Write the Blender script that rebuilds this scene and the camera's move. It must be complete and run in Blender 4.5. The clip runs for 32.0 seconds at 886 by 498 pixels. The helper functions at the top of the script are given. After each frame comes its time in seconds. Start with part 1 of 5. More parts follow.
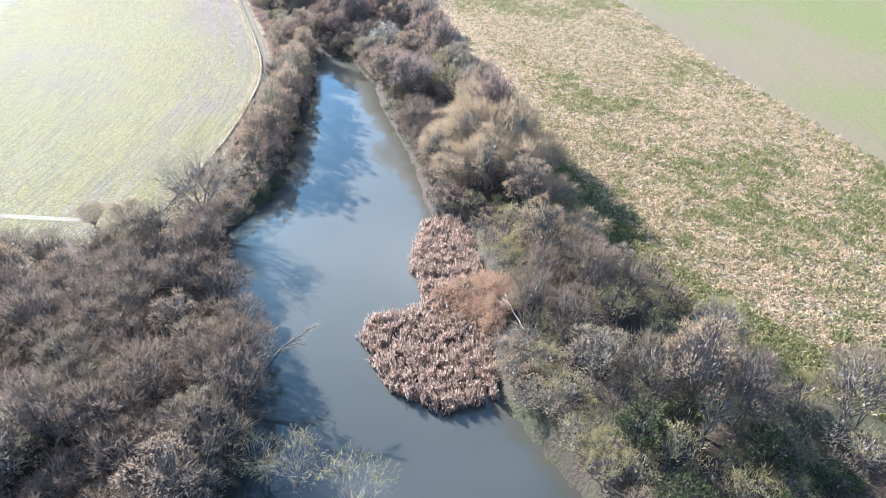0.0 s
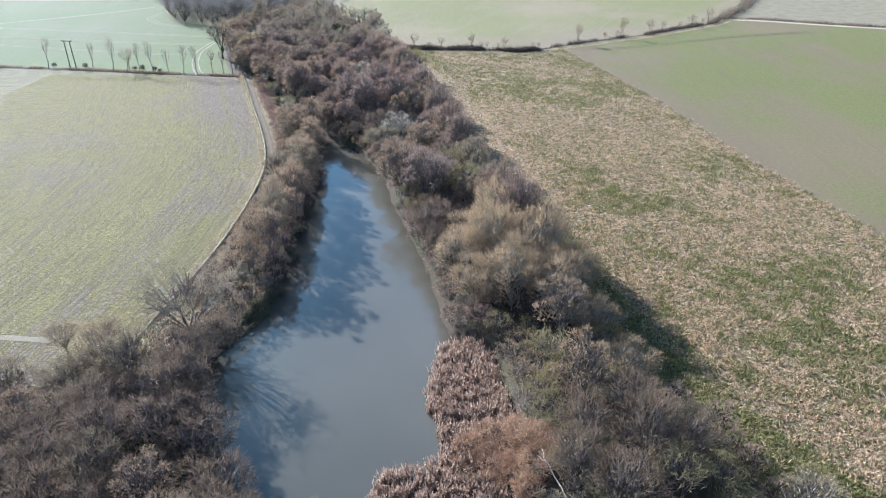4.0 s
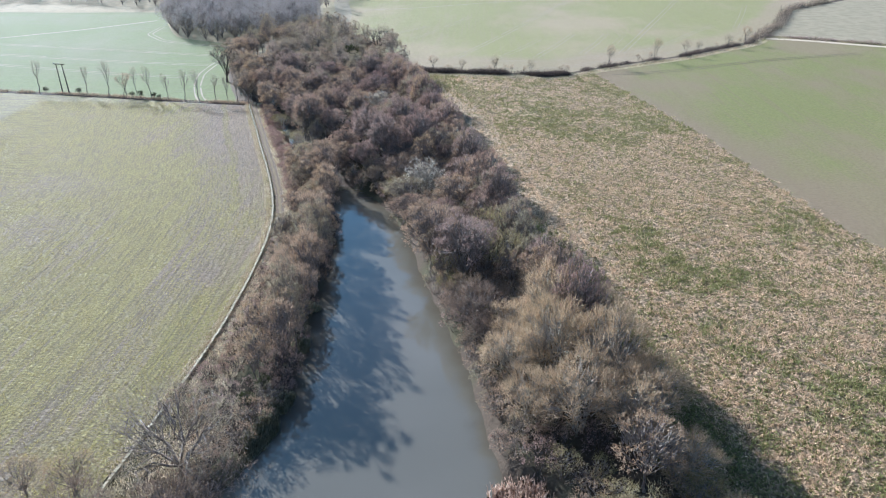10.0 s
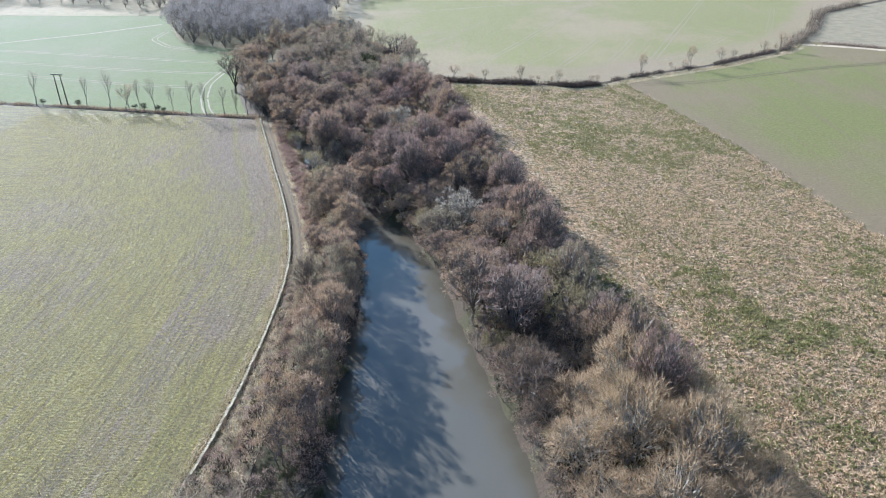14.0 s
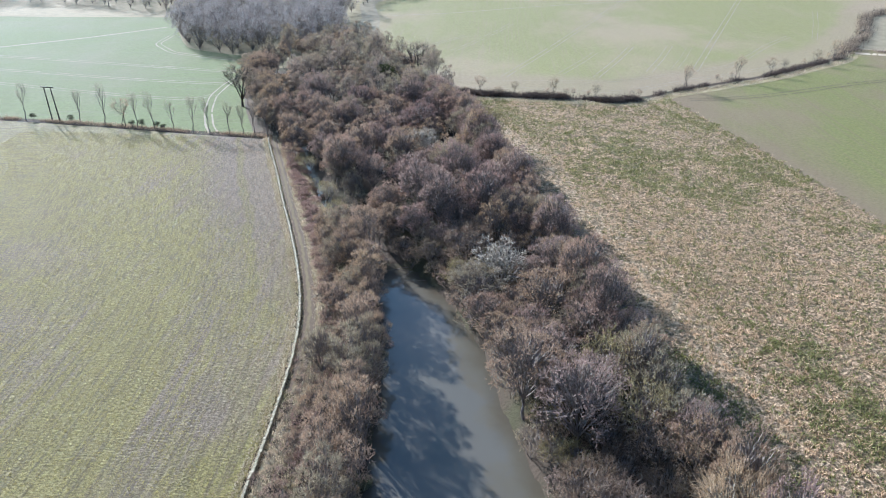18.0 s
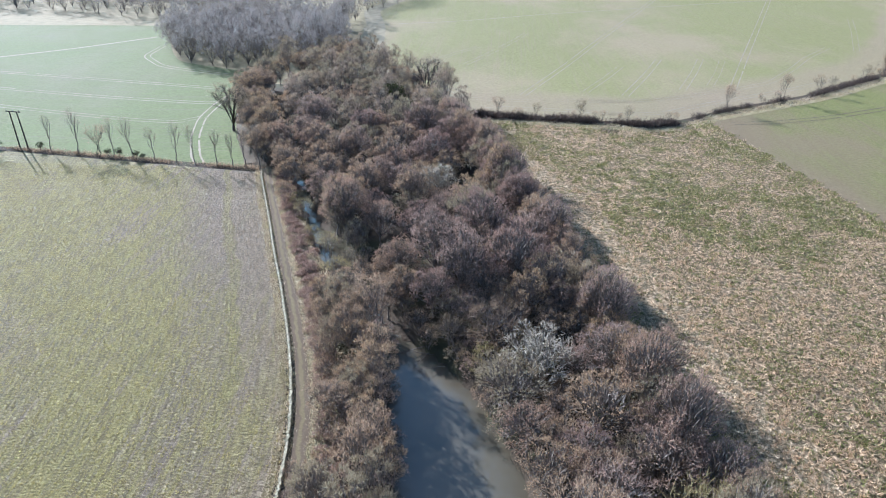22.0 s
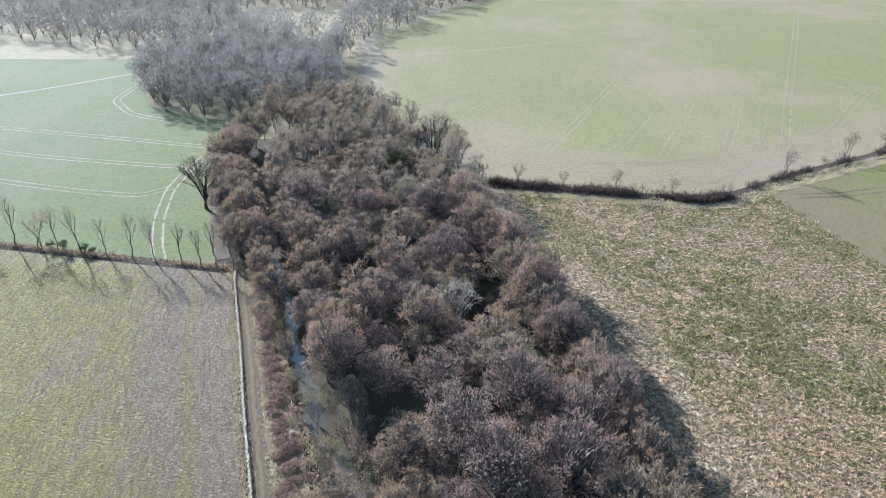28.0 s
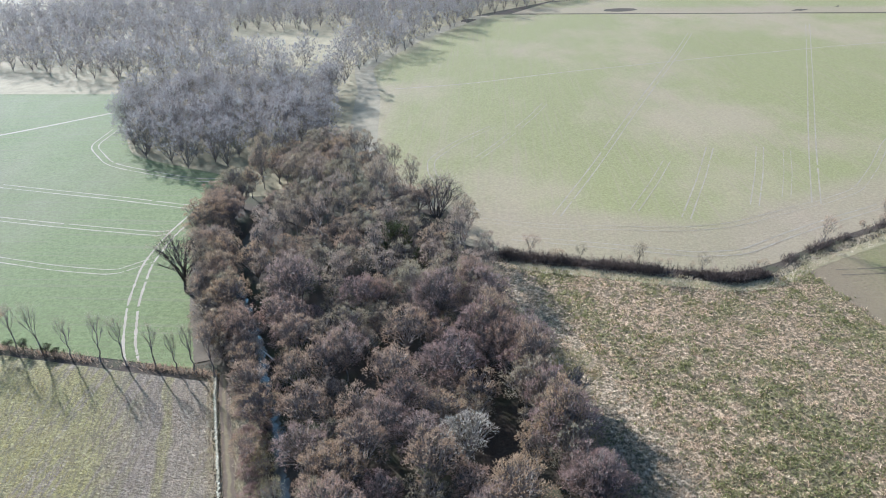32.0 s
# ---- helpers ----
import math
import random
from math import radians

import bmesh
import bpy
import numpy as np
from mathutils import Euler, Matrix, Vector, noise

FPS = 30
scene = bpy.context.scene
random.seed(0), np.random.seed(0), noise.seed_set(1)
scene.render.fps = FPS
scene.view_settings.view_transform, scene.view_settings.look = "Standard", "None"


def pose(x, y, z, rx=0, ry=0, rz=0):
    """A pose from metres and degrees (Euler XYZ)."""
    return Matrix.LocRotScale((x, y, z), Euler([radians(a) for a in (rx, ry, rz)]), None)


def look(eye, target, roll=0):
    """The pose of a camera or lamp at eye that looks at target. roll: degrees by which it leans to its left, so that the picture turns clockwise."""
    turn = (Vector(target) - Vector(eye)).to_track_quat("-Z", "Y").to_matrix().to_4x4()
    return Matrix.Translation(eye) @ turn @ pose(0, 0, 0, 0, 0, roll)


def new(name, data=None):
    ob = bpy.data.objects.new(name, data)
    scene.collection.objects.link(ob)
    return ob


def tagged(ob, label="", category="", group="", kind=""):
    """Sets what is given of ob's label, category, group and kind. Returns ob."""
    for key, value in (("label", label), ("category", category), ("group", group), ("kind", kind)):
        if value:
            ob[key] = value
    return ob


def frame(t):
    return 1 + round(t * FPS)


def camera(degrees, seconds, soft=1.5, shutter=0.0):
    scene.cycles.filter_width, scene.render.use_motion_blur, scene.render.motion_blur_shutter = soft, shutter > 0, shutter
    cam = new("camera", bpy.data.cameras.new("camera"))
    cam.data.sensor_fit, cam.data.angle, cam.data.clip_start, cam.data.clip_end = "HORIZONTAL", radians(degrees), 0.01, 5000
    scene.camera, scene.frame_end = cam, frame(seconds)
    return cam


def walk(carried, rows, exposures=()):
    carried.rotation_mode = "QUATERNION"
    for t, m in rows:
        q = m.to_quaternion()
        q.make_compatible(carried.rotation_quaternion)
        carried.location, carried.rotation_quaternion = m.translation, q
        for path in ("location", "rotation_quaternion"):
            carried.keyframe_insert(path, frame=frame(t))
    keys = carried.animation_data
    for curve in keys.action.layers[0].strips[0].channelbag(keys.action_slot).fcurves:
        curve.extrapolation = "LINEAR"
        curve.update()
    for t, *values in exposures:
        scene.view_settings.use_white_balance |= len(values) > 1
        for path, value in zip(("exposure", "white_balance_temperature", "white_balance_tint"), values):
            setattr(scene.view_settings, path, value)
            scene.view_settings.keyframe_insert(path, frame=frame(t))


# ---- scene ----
cam = camera(66.5, 32.0, soft=1.0)
METRES, EYE, TILT, LEAN, TURN = 147.7, 52.0, 0.0, 0.0, 2.1
ROWS = [
    (0.0, 0.0, 0.0, 0.0, -0.37, -34.04, 0.54),
    (0.1, -0.0003, 0.002, -0.0005, -0.37, -32.16, 0.54),
    (0.2, -0.0006, 0.004, -0.001, -0.36, -30.33, 0.54),
    (0.3, -0.0009, 0.006, -0.0015, -0.36, -28.97, 0.55),
    (0.4, -0.0012, 0.0082, -0.0019, -0.35, -28.33, 0.55),
    (0.5, -0.0015, 0.0104, -0.0022, -0.35, -28.15, 0.55),
    (1.0, -0.0034, 0.0227, -0.0021, -0.39, -28.2, 0.5),
    (1.5, -0.0046, 0.0344, -0.0019, -0.39, -28.2, 0.54),
    (2.0, -0.0062, 0.0463, -0.002, -0.43, -28.19, 0.52),
    (2.5, -0.0078, 0.0581, -0.002, -0.47, -28.19, 0.52),
    (3.0, -0.0093, 0.0698, -0.0023, -0.49, -28.17, 0.51),
    (3.5, -0.0112, 0.0816, -0.0024, -0.19, -28.18, 0.5),
    (5.5, -0.0181, 0.1296, 0.003, 0.44, -28.2, 0.42),
    (6.0, -0.0199, 0.1413, 0.0066, 0.41, -28.2, 0.44),
    (6.5, -0.0216, 0.153, 0.0096, 0.39, -28.19, 0.43),
    (7.0, -0.0235, 0.1646, 0.0121, 0.37, -28.19, 0.41),
    (7.5, -0.0269, 0.1763, 0.0138, 0.36, -28.15, 0.39),
    (8.0, -0.0306, 0.1879, 0.0153, 0.41, -28.11, 0.36),
    (8.5, -0.0344, 0.1994, 0.0162, 0.49, -28.07, 0.36),
    (9.0, -0.0386, 0.2109, 0.0158, 0.55, -28.05, 0.35),
    (9.5, -0.043, 0.2224, 0.0153, 0.59, -28.03, 0.32),
    (10.0, -0.0472, 0.2343, 0.015, 0.66, -28.03, 0.32),
    (10.5, -0.052, 0.2462, 0.0149, 0.71, -28.03, 0.31),
    (11.0, -0.0566, 0.2585, 0.0148, 0.75, -28.04, 0.31),
    (11.5, -0.0614, 0.2709, 0.0151, 0.8, -28.06, 0.31),
    (12.0, -0.0664, 0.2833, 0.016, 0.83, -28.07, 0.3),
    (12.5, -0.0714, 0.2959, 0.0163, 0.85, -28.09, 0.31),
    (13.0, -0.0763, 0.3083, 0.0161, 0.88, -28.11, 0.33),
    (13.5, -0.0815, 0.3209, 0.0158, 0.89, -28.13, 0.34),
    (15.5, -0.0981, 0.3794, 0.0163, 1.45, -28.35, 0.41),
    (16.0, -0.1017, 0.3965, 0.016, 1.6, -28.39, 0.4),
    (16.5, -0.1053, 0.414, 0.0156, 1.72, -28.42, 0.37),
    (17.0, -0.1085, 0.4317, 0.0153, 1.77, -28.45, 0.36),
    (17.5, -0.112, 0.4495, 0.0151, 1.86, -28.47, 0.32),
    (18.0, -0.115, 0.4675, 0.0148, 1.96, -28.48, 0.33),
    (18.5, -0.1182, 0.4856, 0.0145, 2.02, -28.49, 0.33),
    (19.0, -0.1212, 0.504, 0.0144, 2.08, -28.5, 0.33),
    (19.5, -0.1241, 0.5223, 0.0141, 2.13, -28.51, 0.35),
    (20.0, -0.127, 0.5407, 0.0137, 2.17, -28.5, 0.35),
    (20.5, -0.1298, 0.559, 0.0134, 2.2, -28.49, 0.37),
    (21.0, -0.1326, 0.5775, 0.0131, 2.23, -28.48, 0.37),
    (21.5, -0.1353, 0.5959, 0.0126, 2.25, -28.46, 0.38),
    (22.0, -0.138, 0.6145, 0.0121, 2.25, -28.44, 0.38),
    (22.5, -0.1405, 0.6329, 0.0118, 2.26, -28.44, 0.4),
    (23.0, -0.1433, 0.6515, 0.0113, 2.25, -28.41, 0.39),
    (23.5, -0.1458, 0.6701, 0.0111, 2.23, -28.39, 0.4),
    (24.0, -0.1483, 0.6875, 0.0107, 2.21, -28.37, 0.41),
    (24.5, -0.1509, 0.7062, 0.0104, 2.18, -28.34, 0.42),
    (25.0, -0.1535, 0.7249, 0.0102, 2.14, -28.31, 0.44),
    (25.5, -0.156, 0.7435, 0.0127, 2.1, -28.3, 0.47),
    (27.5, -0.1644, 0.8152, 0.0395, 1.91, -28.22, 0.64),
    (28.0, -0.1663, 0.8322, 0.046, 1.86, -28.18, 0.64),
    (28.5, -0.1687, 0.8492, 0.0523, 1.78, -28.16, 0.63),
    (29.0, -0.1707, 0.8657, 0.059, 1.73, -28.14, 0.64),
    (29.5, -0.1726, 0.8822, 0.0652, 1.67, -28.08, 0.66),
    (30.0, -0.1745, 0.8986, 0.0715, 1.6, -28.06, 0.68),
    (30.5, -0.1765, 0.9151, 0.0779, 1.53, -28.05, 0.7),
    (31.0, -0.1786, 0.9315, 0.0842, 1.46, -28.05, 0.72),
    (31.5, -0.1807, 0.9476, 0.0904, 1.39, -28.04, 0.72),
    (32.0, -0.1822, 0.9619, 0.0957, 1.38, -28.02, 0.77),
]
walk(cam, [(t, pose(0, 0, EYE, TILT, LEAN, TURN) @ pose(METRES * x, METRES * y, METRES * z, 90 + pitch, roll, yaw)) for t, x, y, z, yaw, pitch, roll in ROWS],
     exposures=[(0.0, 2.2, 5250, 18), (0.4, 1.95, 5250, 18), (1.2, 1.44, 5250, 18), (32.0, 1.4, 5250, 18)])

# ---- light: a low winter sun ahead on the left, a blue sky with broken cloud ----
SUN_WAY = Vector((-0.67, 0.74, 0.0)).normalized()
SUN_HEIGHT = radians(25.5)
to_sun = SUN_WAY * math.cos(SUN_HEIGHT) + Vector((0, 0, math.sin(SUN_HEIGHT)))
lamp = bpy.data.lights.new("sun", "SUN")
lamp.energy, lamp.angle, lamp.color = 5.0, radians(0.9), (1.0, 0.94, 0.84)
sun = new("sun", lamp)
sun.matrix_world = look(to_sun * 500, (0, 0, 0))

world = bpy.data.worlds.new("sky")
scene.world = world
world.use_nodes = True
wn, wl = world.node_tree.nodes, world.node_tree.links
sky = wn.new("ShaderNodeTexSky")
sky.sky_type, sky.sun_disc = "NISHITA", False
sky.sun_elevation, sky.sun_rotation = SUN_HEIGHT, math.atan2(SUN_WAY.x, SUN_WAY.y)
sky.air_density, sky.dust_density, sky.ozone_density = 1.0, 4.2, 1.0
coord = wn.new("ShaderNodeTexCoord")
wmap = wn.new("ShaderNodeMapping")
wmap.inputs["Scale"].default_value = (1.0, 1.0, 1.6)
wmap.inputs["Location"].default_value = (0.35, 0.1, 0.2)
wl.new(coord.outputs["Generated"], wmap.inputs["Vector"])
cloud = wn.new("ShaderNodeTexNoise")
cloud.inputs["Scale"].default_value, cloud.inputs["Detail"].default_value = 2.6, 6.0
cloud.inputs["Roughness"].default_value = 0.55
wl.new(wmap.outputs["Vector"], cloud.inputs["Vector"])
cover = wn.new("ShaderNodeMapRange")
cover.interpolation_type = "SMOOTHSTEP"
cover.inputs["From Min"].default_value, cover.inputs["From Max"].default_value = 0.46, 0.72
cover.inputs["To Max"].default_value = 0.3
wl.new(cloud.outputs["Fac"], cover.inputs["Value"])
mix = wn.new("ShaderNodeMixRGB")
mix.inputs["Color2"].default_value = (21, 21.6, 22.4, 1)
wl.new(cover.outputs["Result"], mix.inputs["Fac"])
clear = wn.new("ShaderNodeMixRGB")
clear.blend_type = "MULTIPLY"
clear.inputs["Fac"].default_value, clear.inputs["Color2"].default_value = 1.0, (0.52, 1.0, 1.36, 1)
wl.new(sky.outputs["Color"], clear.inputs["Color1"])
wl.new(clear.outputs["Color"], mix.inputs["Color1"])
wl.new(mix.outputs["Color"], wn["Background"].inputs["Color"])
wn["Background"].inputs["Strength"].default_value = 0.05

# ---- materials ----
class Nodes:
    """A small builder of node materials."""

    def __init__(self, name, rough=0.9, specular=0.2):
        self.mat = bpy.data.materials.new(name)
        self.mat.use_nodes = True
        self.n, self.l = self.mat.node_tree.nodes, self.mat.node_tree.links
        self.b = self.n["Principled BSDF"]
        self.b.inputs["Roughness"].default_value = rough
        self.b.inputs["Specular IOR Level"].default_value = specular
        self.pos = self.n.new("ShaderNodeNewGeometry").outputs["Position"]

    def put(self, value, socket):
        if hasattr(value, "is_linked"):
            self.l.new(value, socket)
        else:
            socket.default_value = value

    def noise(self, scale, detail=3.0, stretch=None, rough=0.55, turn=0.0, vector=None):
        node = self.n.new("ShaderNodeTexNoise")
        node.inputs["Scale"].default_value, node.inputs["Detail"].default_value = scale, detail
        node.inputs["Roughness"].default_value = rough
        source = vector or self.pos
        if stretch or turn:
            m = self.n.new("ShaderNodeMapping")
            m.inputs["Scale"].default_value = stretch or (1, 1, 1)
            m.inputs["Rotation"].default_value = (0, 0, radians(turn))
            self.l.new(source, m.inputs["Vector"])
            source = m.outputs["Vector"]
        self.l.new(source, node.inputs["Vector"])
        return node.outputs["Fac"]

    def ramp(self, value, low, high, a=0.0, b=1.0):
        node = self.n.new("ShaderNodeMapRange")
        node.interpolation_type = "SMOOTHSTEP"
        self.l.new(value, node.inputs["Value"])
        for k, v in (("From Min", low), ("From Max", high), ("To Min", a), ("To Max", b)):
            node.inputs[k].default_value = v
        return node.outputs["Result"]

    def mix(self, fac, a, b, kind="MIX"):
        node = self.n.new("ShaderNodeMixRGB")
        node.blend_type = kind
        self.put(fac, node.inputs["Fac"])
        self.put(a, node.inputs["Color1"])
        self.put(b, node.inputs["Color2"])
        return node.outputs["Color"]

    def math(self, kind, a, b=0.0):
        node = self.n.new("ShaderNodeMath")
        node.operation = kind
        self.put(a, node.inputs[0])
        self.put(b, node.inputs[1])
        return node.outputs[0]

    def random(self):
        return self.n.new("ShaderNodeObjectInfo").outputs["Random"]

    def island(self):
        return self.n.new("ShaderNodeNewGeometry").outputs["Random Per Island"]

    def bump(self, height, distance, strength=1.0):
        node = self.n.new("ShaderNodeBump")
        node.inputs["Strength"].default_value, node.inputs["Distance"].default_value = strength, distance
        self.l.new(height, node.inputs["Height"])
        self.l.new(node.outputs["Normal"], self.b.inputs["Normal"])

    def thin(self, c, share):
        """Sheaves of thin twigs and blades, lit on both their sides."""
        node, blend = self.n.new("ShaderNodeBsdfTranslucent"), self.n.new("ShaderNodeMixShader")
        self.put(c, node.inputs["Color"])
        blend.inputs["Fac"].default_value = share
        self.l.new(self.b.outputs["BSDF"], blend.inputs[1])
        self.l.new(node.outputs["BSDF"], blend.inputs[2])
        self.l.new(blend.outputs["Shader"], self.n["Material Output"].inputs["Surface"])
        return self.colour(c)

    def colour(self, c):
        self.put(c, self.b.inputs["Base Color"])
        return self.mat


def twig_material(name, dark, light, tint, spread=0.85, other=None):
    """Bark of fine twigs: two tones by twig, a third by tree."""
    m = Nodes(name, 0.9, 0.05)
    c = m.mix(m.island(), dark, light)
    c = m.mix(m.ramp(m.random(), 0.25, 0.95, 0, spread), c, m.mix(m.island(), tuple(v * 0.5 for v in tint[:3]) + (1,), tint))
    if other:
        some = m.math("MULTIPLY", m.ramp(m.math("FRACT", m.math("MULTIPLY", m.random(), 7.3)), 0.7, 0.8), 0.85)
        c = m.mix(some, c, m.mix(m.island(), tuple(v * 0.5 for v in other[:3]) + (1,), other))
    g = m.noise(1.1, 3)
    c = m.mix(m.ramp(g, 0.42, 0.62, 0, 0.35), c, dark)
    return m.thin(c, 0.36)


def bark_material(name, a, b):
    m = Nodes(name, 0.9, 0.15)
    g = m.noise(6, 4, (1, 1, 0.25))
    m.bump(g, 0.03)
    return m.colour(m.mix(m.ramp(g, 0.35, 0.65), a, b))


BARK = bark_material("bark_grey_brown", (0.13, 0.108, 0.088, 1), (0.3, 0.26, 0.215, 1))
BARK_PALE = bark_material("bark_pale", (0.2, 0.18, 0.14, 1), (0.42, 0.38, 0.31, 1))
BARK_DARK = bark_material("bark_dark", (0.05, 0.042, 0.035, 1), (0.13, 0.11, 0.09, 1))
TW_BROWN = twig_material("twigs_brown", (0.27, 0.195, 0.13, 1), (0.52, 0.385, 0.26, 1), (0.55, 0.4, 0.235, 1), other=(0.42, 0.37, 0.24, 1))
TW_PURPLE = twig_material("twigs_purple", (0.252, 0.186, 0.148, 1), (0.485, 0.362, 0.286, 1), (0.55, 0.38, 0.255, 1), other=(0.44, 0.305, 0.25, 1))
TW_TAN = twig_material("twigs_tan", (0.285, 0.21, 0.125, 1), (0.63, 0.48, 0.305, 1), (0.55, 0.41, 0.24, 1))
TW_GREY = twig_material("twigs_grey", (0.235, 0.182, 0.132, 1), (0.49, 0.395, 0.295, 1), (0.47, 0.385, 0.24, 1), other=(0.44, 0.39, 0.25, 1))
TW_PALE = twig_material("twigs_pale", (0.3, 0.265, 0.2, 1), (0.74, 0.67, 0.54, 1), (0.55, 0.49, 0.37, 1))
TW_DUSK = twig_material("twigs_dusk", (0.13, 0.099, 0.074, 1), (0.34, 0.258, 0.187, 1), (0.33, 0.245, 0.16, 1), other=(0.3, 0.245, 0.16, 1))
# distance haze is put into these pale, low-contrast twig tones
TW_FAR_HAZED = twig_material("twigs_far_hazed", (0.3, 0.275, 0.25, 1), (0.4, 0.37, 0.335, 1), (0.38, 0.345, 0.3, 1), spread=0.5)
# the shade on the hedge's near side is put into these dark tones
TW_HEDGE_SHADED = twig_material("twigs_hedge_shaded", (0.07, 0.055, 0.045, 1), (0.19, 0.145, 0.115, 1), (0.16, 0.115, 0.085, 1))
TW_ORANGE = twig_material("twigs_orange", (0.34, 0.215, 0.135, 1), (0.6, 0.415, 0.27, 1), (0.55, 0.4, 0.24, 1))
TW_OLIVE = twig_material("twigs_olive", (0.2, 0.165, 0.08, 1), (0.46, 0.395, 0.22, 1), (0.4, 0.34, 0.15, 1))
LEAF_IVY = twig_material("leaves_ivy", (0.038, 0.046, 0.02, 1), (0.115, 0.13, 0.06, 1), (0.09, 0.1, 0.045, 1))


def ground_material():
    m = Nodes("leaf_litter", 0.95, 0.1)
    big, fine = m.noise(0.12, 4), m.noise(3.0, 5)
    c = m.mix(fine, (0.035, 0.028, 0.02, 1), (0.11, 0.085, 0.058, 1))
    c = m.mix(m.ramp(big, 0.45, 0.65, 0, 0.7), c, (0.06, 0.062, 0.03, 1))
    m.bump(fine, 0.15)
    return m.colour(c)


def pasture_material():
    m = Nodes("rough_pasture", 0.85, 0.3)
    m.n.new("ShaderNodeAttribute").attribute_name = "lay"
    lay = m.n["Attribute"].outputs["Vector"]
    big, mid = m.noise(0.016, 3, turn=20), m.noise(0.07, 4, turn=40)
    fine, tuft = m.noise(7.5, 4, rough=0.7), m.noise(2.6, 4, (0.7, 1.4, 1), rough=0.65)
    split = m.n.new("ShaderNodeSeparateXYZ")
    m.l.new(lay, split.inputs[0])
    near = m.ramp(split.outputs[0], 60.0, 42.0)
    rows = m.mix(near, m.noise(1.0, 3, (0.2, 2.2, 1), turn=6), m.noise(1.0, 3, (2.0, 0.1, 1), vector=lay))
    bands = m.noise(1.0, 2, (0.16, 0.012, 1), vector=lay)
    grain = m.math("ADD", m.math("MULTIPLY", fine, 0.5), m.math("MULTIPLY", tuft, 0.5))
    grain = m.ramp(grain, 0.39, 0.6)
    green = m.mix(grain, (0.18, 0.152, 0.046, 1), (0.47, 0.4, 0.145, 1))
    bare = m.mix(grain, (0.185, 0.14, 0.095, 1), (0.44, 0.345, 0.24, 1))
    margin = m.ramp(m.math("ADD", split.outputs[0], m.math("ADD", m.math("MULTIPLY", mid, 14.0), m.math("MULTIPLY", m.noise(0.5, 3), 5.0))), 28.0, 15.0, 0.0, 0.2)
    far_end = m.ramp(split.outputs[1], 145.0, 190.0, 0.3, 1.0)
    margin = m.math("MULTIPLY", margin, far_end)
    patch = m.ramp(m.noise(1.0, 3, (0.11, 0.03, 1), vector=lay), 0.5, 0.66, 0.0, 0.1)
    margin = m.math("ADD", margin, m.math("MULTIPLY", patch, m.ramp(split.outputs[0], 40.0, 22.0)))
    where = m.math("ADD", m.math("ADD", m.math("MULTIPLY", big, 0.45), m.math("MULTIPLY", mid, 0.35)), m.math("MULTIPLY", bands, 0.2))
    c = m.mix(m.ramp(m.math("ADD", where, margin), 0.5, 0.67, 0, 0.9), green, bare)
    # bands that follow the wall: a mauve strip of bare drills, a green line, a withered margin
    wave = m.math("ADD", split.outputs[0], m.math("MULTIPLY", m.math("SUBTRACT", mid, 0.5), 7.0))
    streak = m.ramp(m.noise(1.0, 3, (1.1, 0.05, 1), vector=lay), 0.36, 0.6, 0.25, 1.0)
    def strip(at, half, soft):
        return m.ramp(m.math("ABSOLUTE", m.math("SUBTRACT", wave, at)), half + soft, half)
    late, early = m.ramp(split.outputs[1], 135.0, 165.0), m.ramp(split.outputs[1], 140.0, 115.0)
    mauve = m.math("MULTIPLY", m.math("MULTIPLY", strip(11.0, 2.6, 3.0), streak), 0.5)
    c = m.mix(mauve, c, m.mix(grain, (0.15, 0.112, 0.08, 1), (0.38, 0.3, 0.22, 1)))
    c = m.mix(m.math("MULTIPLY", m.math("MULTIPLY", strip(2.2, 3.2, 1.0), streak), m.math("MULTIPLY", late, 0.7)), c, m.mix(grain, (0.185, 0.14, 0.092, 1), (0.44, 0.345, 0.225, 1)))
    c = m.mix(m.math("MULTIPLY", strip(2.4, 2.8, 2.0), m.math("MULTIPLY", early, 0.6)), c, m.mix(grain, (0.16, 0.14, 0.03, 1), (0.43, 0.375, 0.1, 1)))
    c = m.mix(m.math("MULTIPLY", strip(6.7, 0.5, 0.7), m.math("MULTIPLY", late, 0.6)), c, m.mix(grain, (0.17, 0.15, 0.035, 1), (0.43, 0.37, 0.11, 1)))
    c = m.mix(m.ramp(rows, 0.45, 0.62, 0, 0.5), c, (0.15, 0.122, 0.07, 1))
    m.bump(m.math("ADD", grain, m.math("MULTIPLY", rows, 1.4)), 0.5)
    return m.colour(c)


